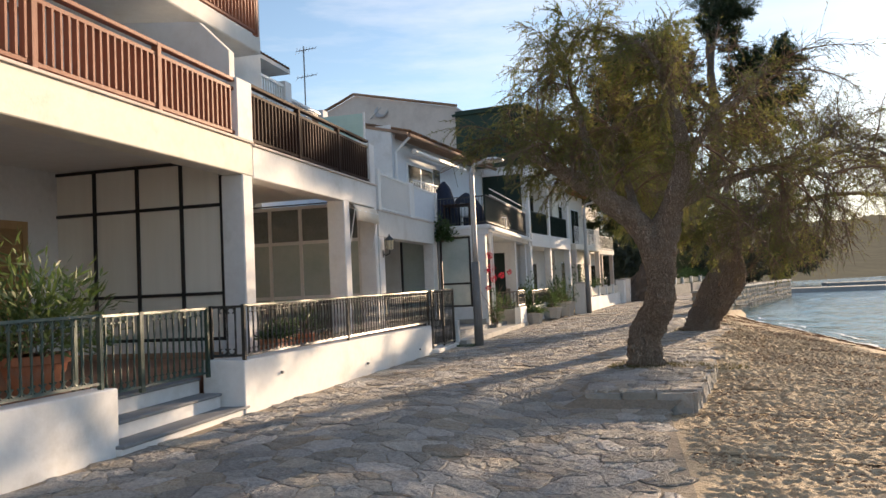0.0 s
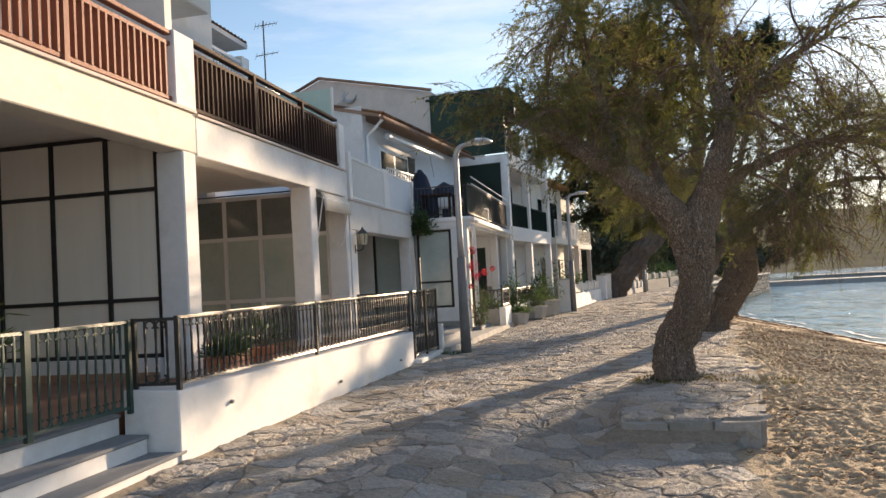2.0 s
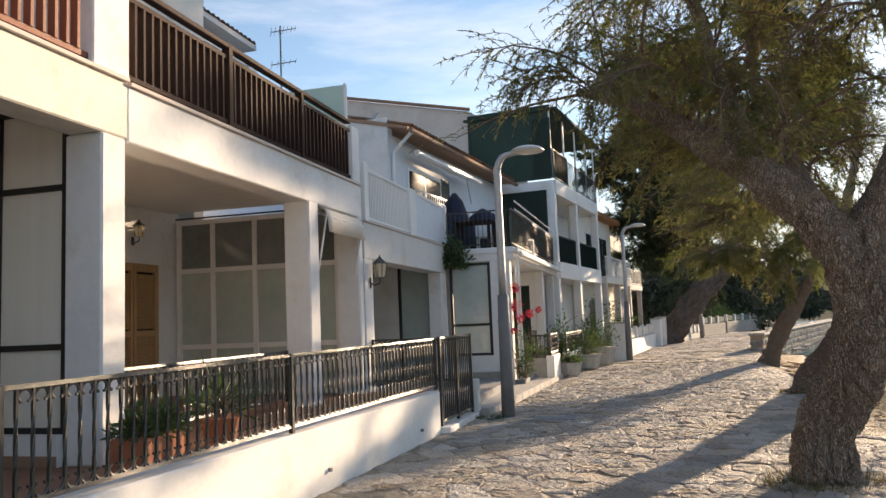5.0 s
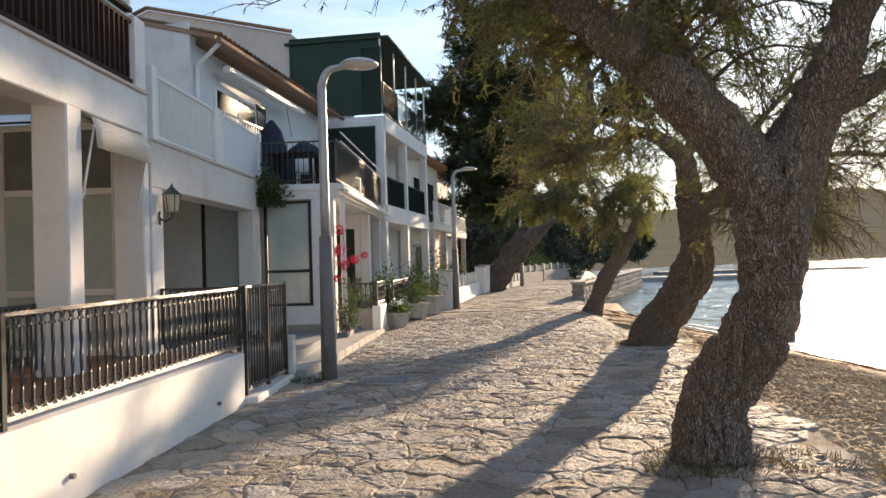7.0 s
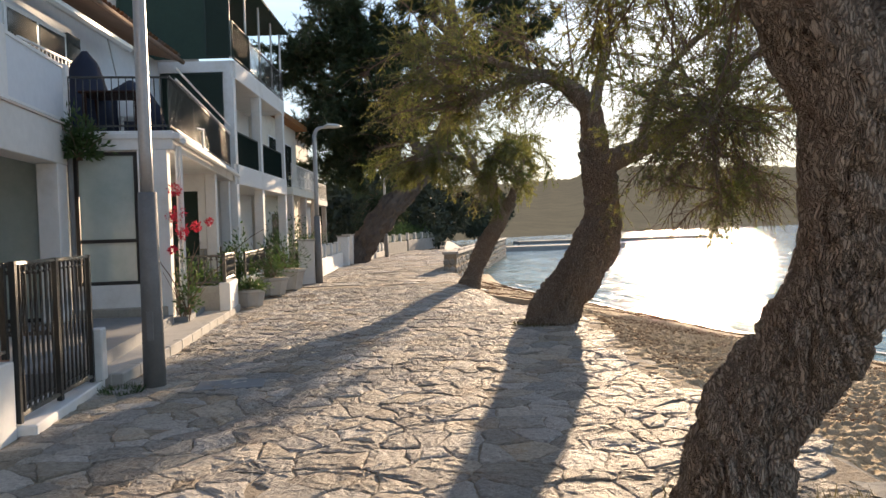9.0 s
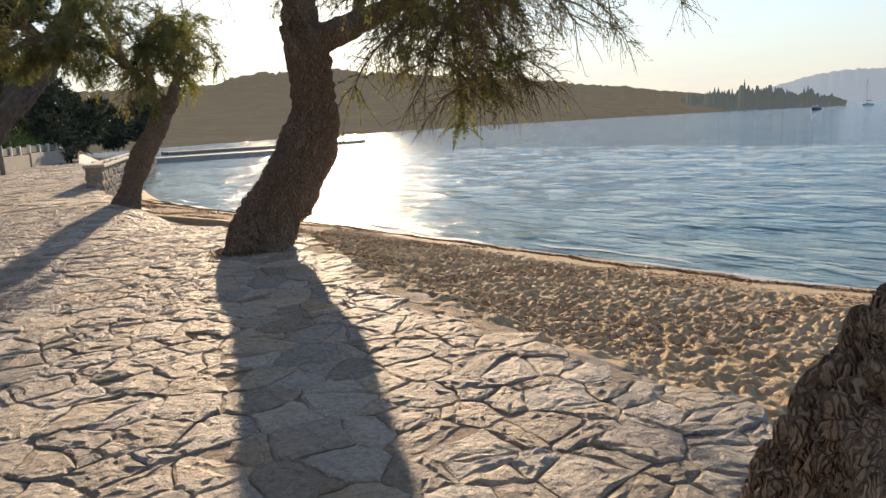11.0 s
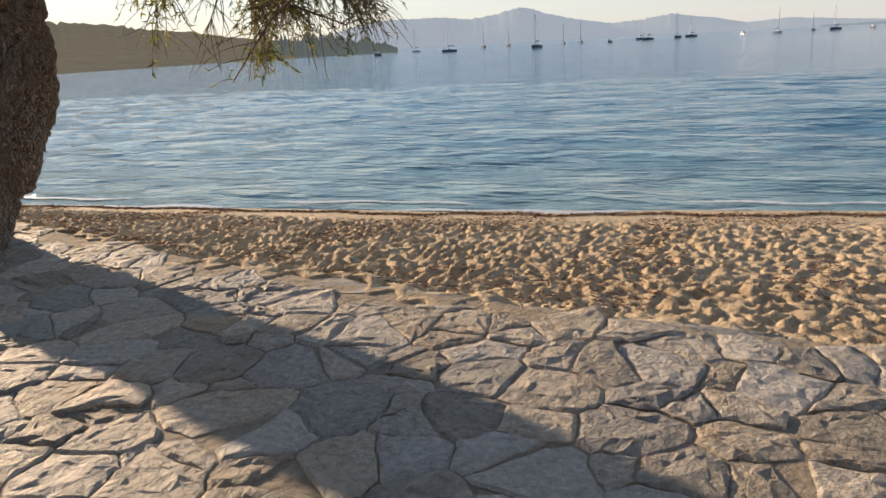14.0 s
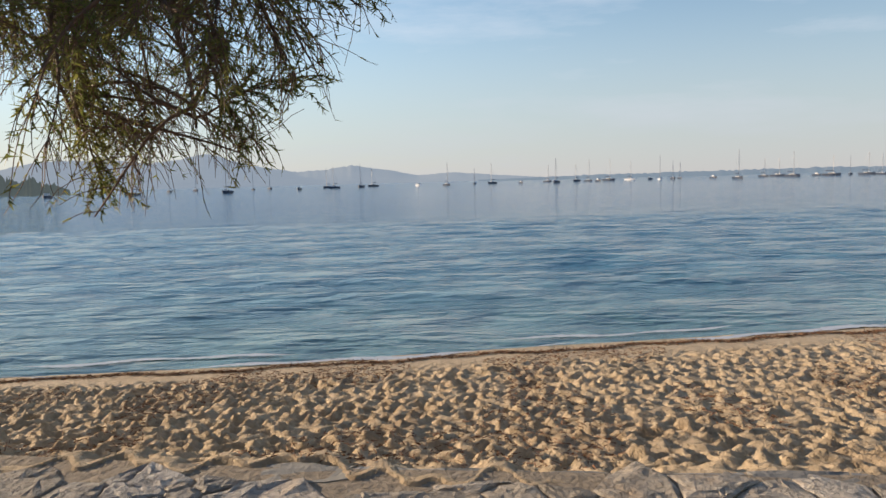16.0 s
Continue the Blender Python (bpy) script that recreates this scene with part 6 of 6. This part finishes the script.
    # raised kerbed forecourt
    k = thing("forecourt_kerb", pose(-5, 22, 0), "raised cement forecourt with a worn kerb", "kerb", kind="structure")
    part("slab", quad_prism([(-4.68, 18.3), (-4.50, 20.7), (-4.28, 25.9), (-6.6, 25.9), (-6.9, 18.3)], -.1, .125), CONCRETE, k)
    kerb = [Vector((-4.64, 18.3, 0)), Vector((-4.46, 20.7, 0)), Vector((-4.24, 25.9, 0))]
    for a, b in zip(kerb, kerb[1:]):
        n = int((b - a).length / .6)
        for i in range(n):
            p, q = a.lerp(b, i / n), a.lerp(b, (i + 1) / n)
            d = (q - p).normalized() * .008
            part("kerb_stone", quad_prism([((p + d).x + .07, (p + d).y), ((q - d).x + .07, (q - d).y), ((q - d).x - .06, (q - d).y), ((p + d).x - .06, (p + d).y)], -.1, .13 + random.uniform(-.006, .006)), CONCRETE, k)
    # stone planter with its iron fence before the columned porch
    pl = thing("stone_planter", pose(-4.8, 26, 0), "low grey stone planter wall before the columned porch", "planter")
    part("wall", boxes((-6.1, -4.42, 24.7, 24.95, .1, .60), bevel=.015), RUBBLE, pl)
    part("wall", boxes((-4.42, -4.22, 24.68, 26.0, .02, .66), bevel=.015), WHITE, pl)
    part("wall", boxes((-4.32, -4.10, 27.4, 31.5, .0, .60), bevel=.015), WHITE, pl)
    part("soil", boxes((-6.0, -4.42, 24.95, 26.0, .1, .5)), EARTH, pl)
    iron_fence("iron_fence", (-6.1, 24.82), (-4.34, 24.82), .62, 1.18, "black scrolled iron fence on the stone planter", group="planter fences")
    iron_fence("iron_fence", (-4.32, 24.82), (-4.28, 26.0), .68, 1.20, "black scrolled iron fence on the stone planter", group="planter fences")
    iron_fence("iron_fence", (-4.21, 27.4), (-4.10, 31.4), .62, 1.15, "black scrolled iron fence on the white wall", group="planter fences")
    part("ledge", quad_prism([(-7, 22.98), (-5.2, 22.6), (-5.0, 22.9), (-5.0, 23.0)], .1, .42), RUBBLE, pl, "rough boulders at the house corner")


def lamp_post(x, y, height, arm, label):
    l = thing("street_lamp", pose(x, y, 0), label, "street lamp", "promenade lamps")
    part("base", tube(bmesh.new(), [(0, 0, .0), (0, 0, 2.05)], [.115, .095], 20), GREYPAINT, l, "grey painted lower shaft", local=True, smooth=True)
    path = [(0, 0, 2.03), (0, 0, height - .45), (.01, 0, height - .25), (.07, 0, height - .10), (.18, 0, height - .03), (arm * .8, 0, height)]
    sm = smooth_path(path, 24)
    part("shaft", tube(bmesh.new(), [tuple(p) for p in sm], list(np.interp(np.arange(24), [0, 15, 23], [.068, .055, .04])), 16), GALV, l, "bright galvanised upper shaft", local=True, smooth=True)
    bm = bmesh.new()
    bmesh.ops.create_uvsphere(bm, u_segments=24, v_segments=10, radius=1)
    for v in bm.verts:
        v.co = Vector((arm + v.co.x * .27, v.co.y * .27, height + .01 + (v.co.z * .085 if v.co.z > 0 else v.co.z * .05)))
    part("head", bm, LAMPGLASS, l, "flat round lamp head", local=True, smooth=True)
    bm = bmesh.new()
    bmesh.ops.create_cone(bm, segments=24, radius1=.278, radius2=.278, depth=.03, cap_ends=True, matrix=Matrix.Translation((arm, 0, height + .01)))
    part("rim", bm, GALV, l, local=True)
    part("door", boxes((-.03, .03, -.125, -.10, .5, .8)), GREYPAINT, l, local=True)


def octagon_planter(x, y, size, seed, tall, label):
    p = thing("flower_pot", pose(x, y, 0), label, "flower pot", "pots along the house front")
    part("pot", tube(bmesh.new(), [(0, 0, .03), (0, 0, .06), (0, 0, size * .72), (0, 0, size * .75), (0, 0, size * .85)], [size * .5, size * .55, size * .68, size * .74, size * .74], 8), CONCRETE, p, local=True)
    for sx in (-1, 1):
        part("foot", boxes((sx * size * .3 - .05, sx * size * .3 + .05, -size * .3, size * .3, 0, .035)), CONCRETE, p, local=True)
    part("soil", tube(bmesh.new(), [(0, 0, size * .80), (0, 0, size * .86)], [size * .64, size * .64], 8), EARTH, p, local=True)
    leaf_bush(p, (x, y, size * .85), (size * .8, size * .8, tall), 500, .12, .03, GREENLEAF, seed)


def leaf_bush(parent, at, radii, n, length, width, material, seed, name="foliage", hollow=.25):
    rng = np.random.default_rng(seed)
    d = rng.normal(size=(n, 3))
    d /= np.linalg.norm(d, axis=1, keepdims=True)
    d[:, 2] = np.abs(d[:, 2])
    r = rng.uniform(hollow, 1, (n, 1)) * (1 + .3 * np.sin(d[:, :1] * 5 + seed) * np.cos(d[:, 1:2] * 4))
    o = np.array(at) + d * r * np.array(radii)
    w = d + rng.normal(0, .6, (n, 3))
    w /= np.linalg.norm(w, axis=1, keepdims=True)
    side = np.cross(w, rng.normal(size=(n, 3)))
    side /= np.linalg.norm(side, axis=1, keepdims=True)
    ln, wd = length * rng.uniform(.6, 1.3, (n, 1)), width * rng.uniform(.7, 1.2, (n, 1))
    v = np.stack([o, o + w * ln * .5 + side * wd * .5, o + w * ln, o + w * ln * .5 - side * wd * .5], 1).reshape(-1, 3)
    ob = soup(name, v, np.arange(4 * n).reshape(n, 4), material, parent)
    m = 14
    st = np.array(at) + rng.normal(0, .1, (m, 3)) * np.array(radii) * (1, 1, 0)
    dd = rng.normal(size=(m, 3)) * .5 + np.array([0, 0, 1.0])
    dd /= np.linalg.norm(dd, axis=1, keepdims=True)
    sv, sf = prisms(sway(st - (0, 0, .05), dd * 1.0, np.full(m, max(radii) * .9), 5, np.full(m, .02), .08, rng), np.full(m, .008), np.full(m, .004), 4)
    soup("branchwork", sv, sf, TWIG, parent, kind="stuff")
    return ob


def build_plants():
    o = thing("potted_oleander", pose(-7.15, 7.35, .5), "oleander bush in a large terracotta pot on the terrace", "plant")
    part("pot", tube(bmesh.new(), [(-7.15, 7.35, .5), (-7.15, 7.35, .82), (-7.15, 7.35, .83), (-7.15, 7.35, .93), (-7.15, 7.35, .93), (-7.15, 7.35, .86)], [.26, .36, .40, .41, .36, .34], 20), TERRACOTTA, o, smooth=False)
    leaf_bush(o, (-7.15, 7.35, .95), (.85, .85, 1.15), 1500, .2, .035, OLEANDER, 3, hollow=.35)
    b = thing("window_planter", pose(-6.0, 11.2, .5), "terracotta trough with low green plants on the terrace", "planter")
    part("trough", boxes((-6.1, -5.75, 10.7, 11.3, .5, .80), bevel=.02), TERRACOTTA, b)
    for k in range(2):
        leaf_bush(b, (-5.92, 10.85 + k * .28, .80), (.2, .2, .22), 260, .12, .03, GREENLEAF, 20 + k)
    a = thing("potted_palm", pose(-6.0, 12.2, .5), "small spiky plant in a pot on the terrace", "plant")
    part("pot", tube(bmesh.new(), [(-6.0, 12.2, .5), (-6.0, 12.2, .78)], [.14, .19], 14), TERRACOTTA, a)
    leaf_bush(a, (-6.0, 12.2, .8), (.3, .3, .35), 90, .35, .03, GREENLEAF, 33)
    octagon_planter(-4.0, 26.3, .46, 40, .2, "octagonal cement pot with low leaves")
    octagon_planter(-3.72, 29.0, .55, 41, .8, "octagonal cement pot with a young shrub")
    octagon_planter(-3.45, 30.6, .7, 42, 1.0, "large cement pot with a leafy shrub")
    for at, rad, n, s, lab in (((-5.0, 25.6, .5), (.6, .35, .5), 700, 50, "leafy shrub in the stone planter"), ((-4.5, 28.5, .3), (.5, .9, 1.2), 1400, 51, "climbing shrub by the columned porch"),
                               ((-3.9, 31.9, .0), (.5, .6, 1.7), 1600, 52, "tall leafy shrub by the garden pier"), ((-6.25, 22.75, 2.9), (.38, .3, .75), 900, 53, "wild shrub growing from the wall top"),
                               ((-3.8, 39.5, .0), (.7, 1.5, 2.6), 2500, 54, "creeper covering the house corner"), ((-3.0, 42, .3), (.8, 2.5, 1.3), 2500, 55, "garden shrubs behind the white wall")):
        t = thing("shrub", pose(*at), lab, "shrub")
        leaf_bush(t, at, rad, n, .13, .045, GREENLEAF, s)
    bv = thing("bougainvillea", pose(-4.72, 23.0, .13), "red bougainvillea climbing the porch post", "flowering plant")
    rng = np.random.default_rng(77)
    st = np.tile(np.array([[-4.72, 22.95, .13]]), (7, 1)) + rng.normal(0, .06, (7, 3))
    dd = rng.normal(size=(7, 3)) * .25 + np.array([0, 0, 1.0])
    canes = sway(st, dd / np.linalg.norm(dd, axis=1, keepdims=True), rng.uniform(1.4, 2.4, 7), 8, np.full(7, .02), .12, rng)
    for k in range(7):
        sv, sf = prisms(canes[k:k + 1], np.full(1, .012), np.full(1, .005), 4)
        soup("stem", sv, sf, TWIG, bv)
    for k, (dx, dy, z, r) in enumerate(((0, 0, 2.35, .14), (.02, .1, 1.95, .17), (-.1, 0, 1.9, .1), (.05, .3, 1.7, .13), (.1, 1.4, 1.75, .12), (-.05, -.1, 1.35, .08), (.1, .05, 1.62, .12), (.15, 2.6, 1.85, .1))):
        n = 110
        d = rng.normal(size=(n, 3))
        d /= np.linalg.norm(d, axis=1, keepdims=True)
        o2 = np.array([-4.84 + dx, 22.95 + dy, z]) + d * r * .78 * rng.random((n, 1)) ** .4
        v, f = blades(o2, d, .04, .034, rng)
        soup("flower", v, f, FLOWER, bv)
    leaf_bush(bv, (-4.7, 23.0, .3), (.22, .3, 1.1), 350, .09, .04, GREENLEAF, 60)
    # weeds and dead sprigs at the tree feet and the lamp
    for (x, y), r, n, s in (((-.25, 13.4), .5, 420, 1), ((.45, 13.3), .3, 200, 2), ((.85, 21.35), .35, 300, 3), ((-4.48, 17.9), .2, 250, 4), ((-.6, 13.1), .25, 260, 5), ((1.0, 12.9), .3, 200, 6)):
        rg = np.random.default_rng(s)
        a = rg.uniform(0, 2 * math.pi, n)
        rr = r * rg.uniform(.55, 1.1, n)
        o3 = np.stack([x + np.cos(a) * rr, y + np.sin(a) * rr, np.full(n, .0)], 1)
        w = np.stack([np.cos(a) * .5, np.sin(a) * .5, rg.uniform(.3, 1.4, n)], 1) + rg.normal(0, .3, (n, 3))
        w /= np.linalg.norm(w, axis=1, keepdims=True)
        v, f = blades(o3, w, .075, .009, rg)
        soup("weeds", v, f, DRYLEAF if s != 4 else GREENLEAF, kind="stuff", label="dry weeds and sprigs at the foot of a trunk")


def build_garden_fronts():
    def pier(x, y, h, lab="white rendered garden pier"):
        p = thing("garden_pier", pose(x, y, 0, 0, 0, -8), lab, "pier", "garden piers")
        part("shaft", boxes((-.24, .24, -.24, .24, -.1, h), bevel=.015), WHITE, p, local=True)
        part("cap", boxes((-.28, .28, -.28, .28, h, h + .06), bevel=.01), CONCRETE, p, local=True)
    for x, y, h in ((-2.95, 33.2, 1.3), (-1.62, 44.2, 1.3), (-1.35, 46.0, 1.35), (-.68, 47.3, 1.35)):
        pier(x, y, h)
    for (ax, ay), (bx, by), z, mat, lab, panels in (((-2.9, 33.5), (-1.66, 43.9), .62, WHITE, "white garden wall with reed panels between posts", 5),
                                                    ((-.55, 47.7), (1.2, 55.9), .3, CONCRETE, "pale garden wall with upright boards", 6),
                                                    ((1.35, 56.2), (3.1, 61.5), .75, RUBBLE, "rubble garden wall with a white railing", 3),
                                                    ((3.3, 62.5), (6.5, 72), .8, RUBBLE, "rubble garden wall under a clipped hedge", 4)):
        a, b = Vector((ax, ay, 0)), Vector((bx, by, 0))
        ln = (b - a).length
        yaw = math.degrees(math.atan2(-(b - a).x, (b - a).y))
        w = thing("garden_wall", pose(ax, ay, 0, 0, 0, yaw), lab, "wall", kind="structure")
        part("wall", boxes((-.2, .0, 0, ln, -.1, z), bevel=.01), mat, w, local=True)
        for k in range(panels):
            y0, y1 = ln * k / panels, ln * (k + 1) / panels
            part("post", boxes((-.18, .0 - .004, y0, y0 + .16, z, z + .5)), WHITE, w, local=True)
            part("panel", boxes((-.12, -.08, y0 + .2, y1 - .05, z + .05, z + .42)), CANVAS if panels == 5 else (GREENIRON if panels < 5 else CONCRETE), w, local=True)
    hed = thing("hedge", pose(2.6, 66, 0), "dark clipped garden hedge", "hedge")
    for k in range(9):
        leaf_bush(hed, (2.2 + k * .45, 63 + k * 1.3, .6), (.9, 1.2, 1.3), 900, .2, .08, GREENLEAF, 80 + k)
    # palm behind the walls
    p = thing("palm_tree", pose(1.2, 60.5, 0), "palm with a shaggy drooping crown behind the garden wall", "palm")
    part("trunk", tube(bmesh.new(), [(1.2, 60.5, -.1), (1.25, 60.5, 2.0), (1.2, 60.5, 3.4)], [.35, .3, .34], 12), PINEBARK, p)
    rng = np.random.default_rng(14)
    n = 60
    d = rng.normal(size=(n, 3)) * (1, 1, .5) + (0, 0, .35)
    d /= np.linalg.norm(d, axis=1, keepdims=True)
    F = sway(np.tile([[1.2, 60.5, 3.4]], (n, 1)).astype(float), d, rng.uniform(1.6, 2.6, n), 9, np.full(n, .22), .02, rng)
    sv, sf = prisms(F, np.full(n, .03), np.full(n, .008), 4)
    soup("fronds", sv, sf, TWIG, p)
    m = 70
    ti = np.repeat(np.arange(n), m)
    t = rng.uniform(1, 8.9, n * m)
    k = t.astype(int)
    o = F[ti, k] + (F[ti, k + 1] - F[ti, k]) * (t - k)[:, None]
    w = (F[ti, k + 1] - F[ti, k])
    w /= np.linalg.norm(w, axis=1, keepdims=True)
    w = w * .5 + rng.normal(0, .5, w.shape)
    w /= np.linalg.norm(w, axis=1, keepdims=True)
    v, f = blades(o, w, .5, .04, rng)
    soup("crown", v, f, PINELEAF, p)
    # dark belt of trees along the shore behind the gardens
    n = 60000
    c = np.stack([rng.uniform(-14, 26, 120), rng.uniform(64, 120, 120), rng.uniform(1.0, 5.5, 120)], 1)
    c = c[c[:, 0] < 2 + (c[:, 1] - 60) * .38]
    s = rng.uniform(1.2, 3.0, len(c))
    i = rng.integers(0, len(c), n)
    d = rng.normal(size=(n, 3))
    d /= np.linalg.norm(d, axis=1, keepdims=True)
    o = c[i] + d * s[i][:, None] * rng.uniform(.6, 1, (n, 1)) * (1, 1, .8)
    o[:, 2] = np.maximum(o[:, 2], .1)
    v, f = blades(o, d * .5 + rng.normal(0, .5, (n, 3)), .55, .3, rng)
    soup("woods", v, f, WOODS, kind="stuff", label="dark belt of garden trees at the bend of the shore")


def build_sea_wall():
    a, b = Vector((2.0, 36.8, 0)), Vector((10.5, 64.5, 0))
    ln = (b - a).length
    yaw = math.degrees(math.atan2(-(b - a).x, (b - a).y))
    w = thing("sea_wall", pose(a.x, a.y, 0, 0, 0, yaw), "rubble stone sea wall with a cement cap along the promenade", "wall", kind="structure")
    part("core", boxes((-.18, .26, 0, ln, -1.2, .60)), MORTAR, w, local=True)
    part("cap", boxes((-.24, .36, -.06, ln, .60, .70), bevel=.015), CONCRETE, w, local=True)
    rng = np.random.default_rng(8)
    bm = bmesh.new()
    for y in np.arange(0, ln, .42):
        for z in np.arange(-1.0, .55, .3):
            yy, zz = y + rng.uniform(-.1, .1) + .2, z + rng.uniform(-.06, .06) + .12
            q = bmesh.ops.create_icosphere(bm, subdivisions=1, radius=1, matrix=Matrix.Translation((.27, yy, zz)) @ Matrix.Diagonal((.05, rng.uniform(.15, .23), rng.uniform(.11, .16), 1)))
    for x in (-.1, .12):
        for z in np.arange(-.9, .5, .28):
            bmesh.ops.create_icosphere(bm, subdivisions=1, radius=1, matrix=Matrix.Translation((x, -.0, z + .1)) @ Matrix.Diagonal((.13, .05, .13, 1)))
    part("stones", bm, RUBBLE, w, kind="stuff", local=True)
    q = thing("jetty", pose(15, 78, -.7), "low stone quay at the bend of the shore", "quay", kind="structure")
    part("quay", boxes((9, 24, 74, 77, -1.2, -.3)), RUBBLE, q)
    part("quay", boxes((20, 44, 96, 99, -1.2, -.35)), RUBBLE, q)
    c = single("manhole_cover", boxes((-3.75, -3.05, 17.7, 18.15, -.02, .012), bevel=.006), STEP, "grey cement service cover set in the paving beside the lamp", "manhole cover")


# ---------- assembly ----------
build_ground()
bed = build_pavement()
build_ledge()
build_sand()
build_sea()
build_distance()
build_boats()
build_sea_wall()
build_house_a()
build_rear_house()
build_house_b()
build_house_c()
build_house_d()
build_house_e()
build_street_front()
build_garden_fronts()
build_trees()
lamp_post(-4.2, 18.12, 4.5, .55, "tall promenade lamp with a curved arm and flat round head")
lamp_post(-2.62, 33.05, 4.75, .55, "tall promenade lamp with a curved arm beside the garden pier")
lamp_post(1.0, 53.0, 4.6, .55, "tall promenade lamp beside the pale garden wall")
build_plants()
lay_stones(bed)
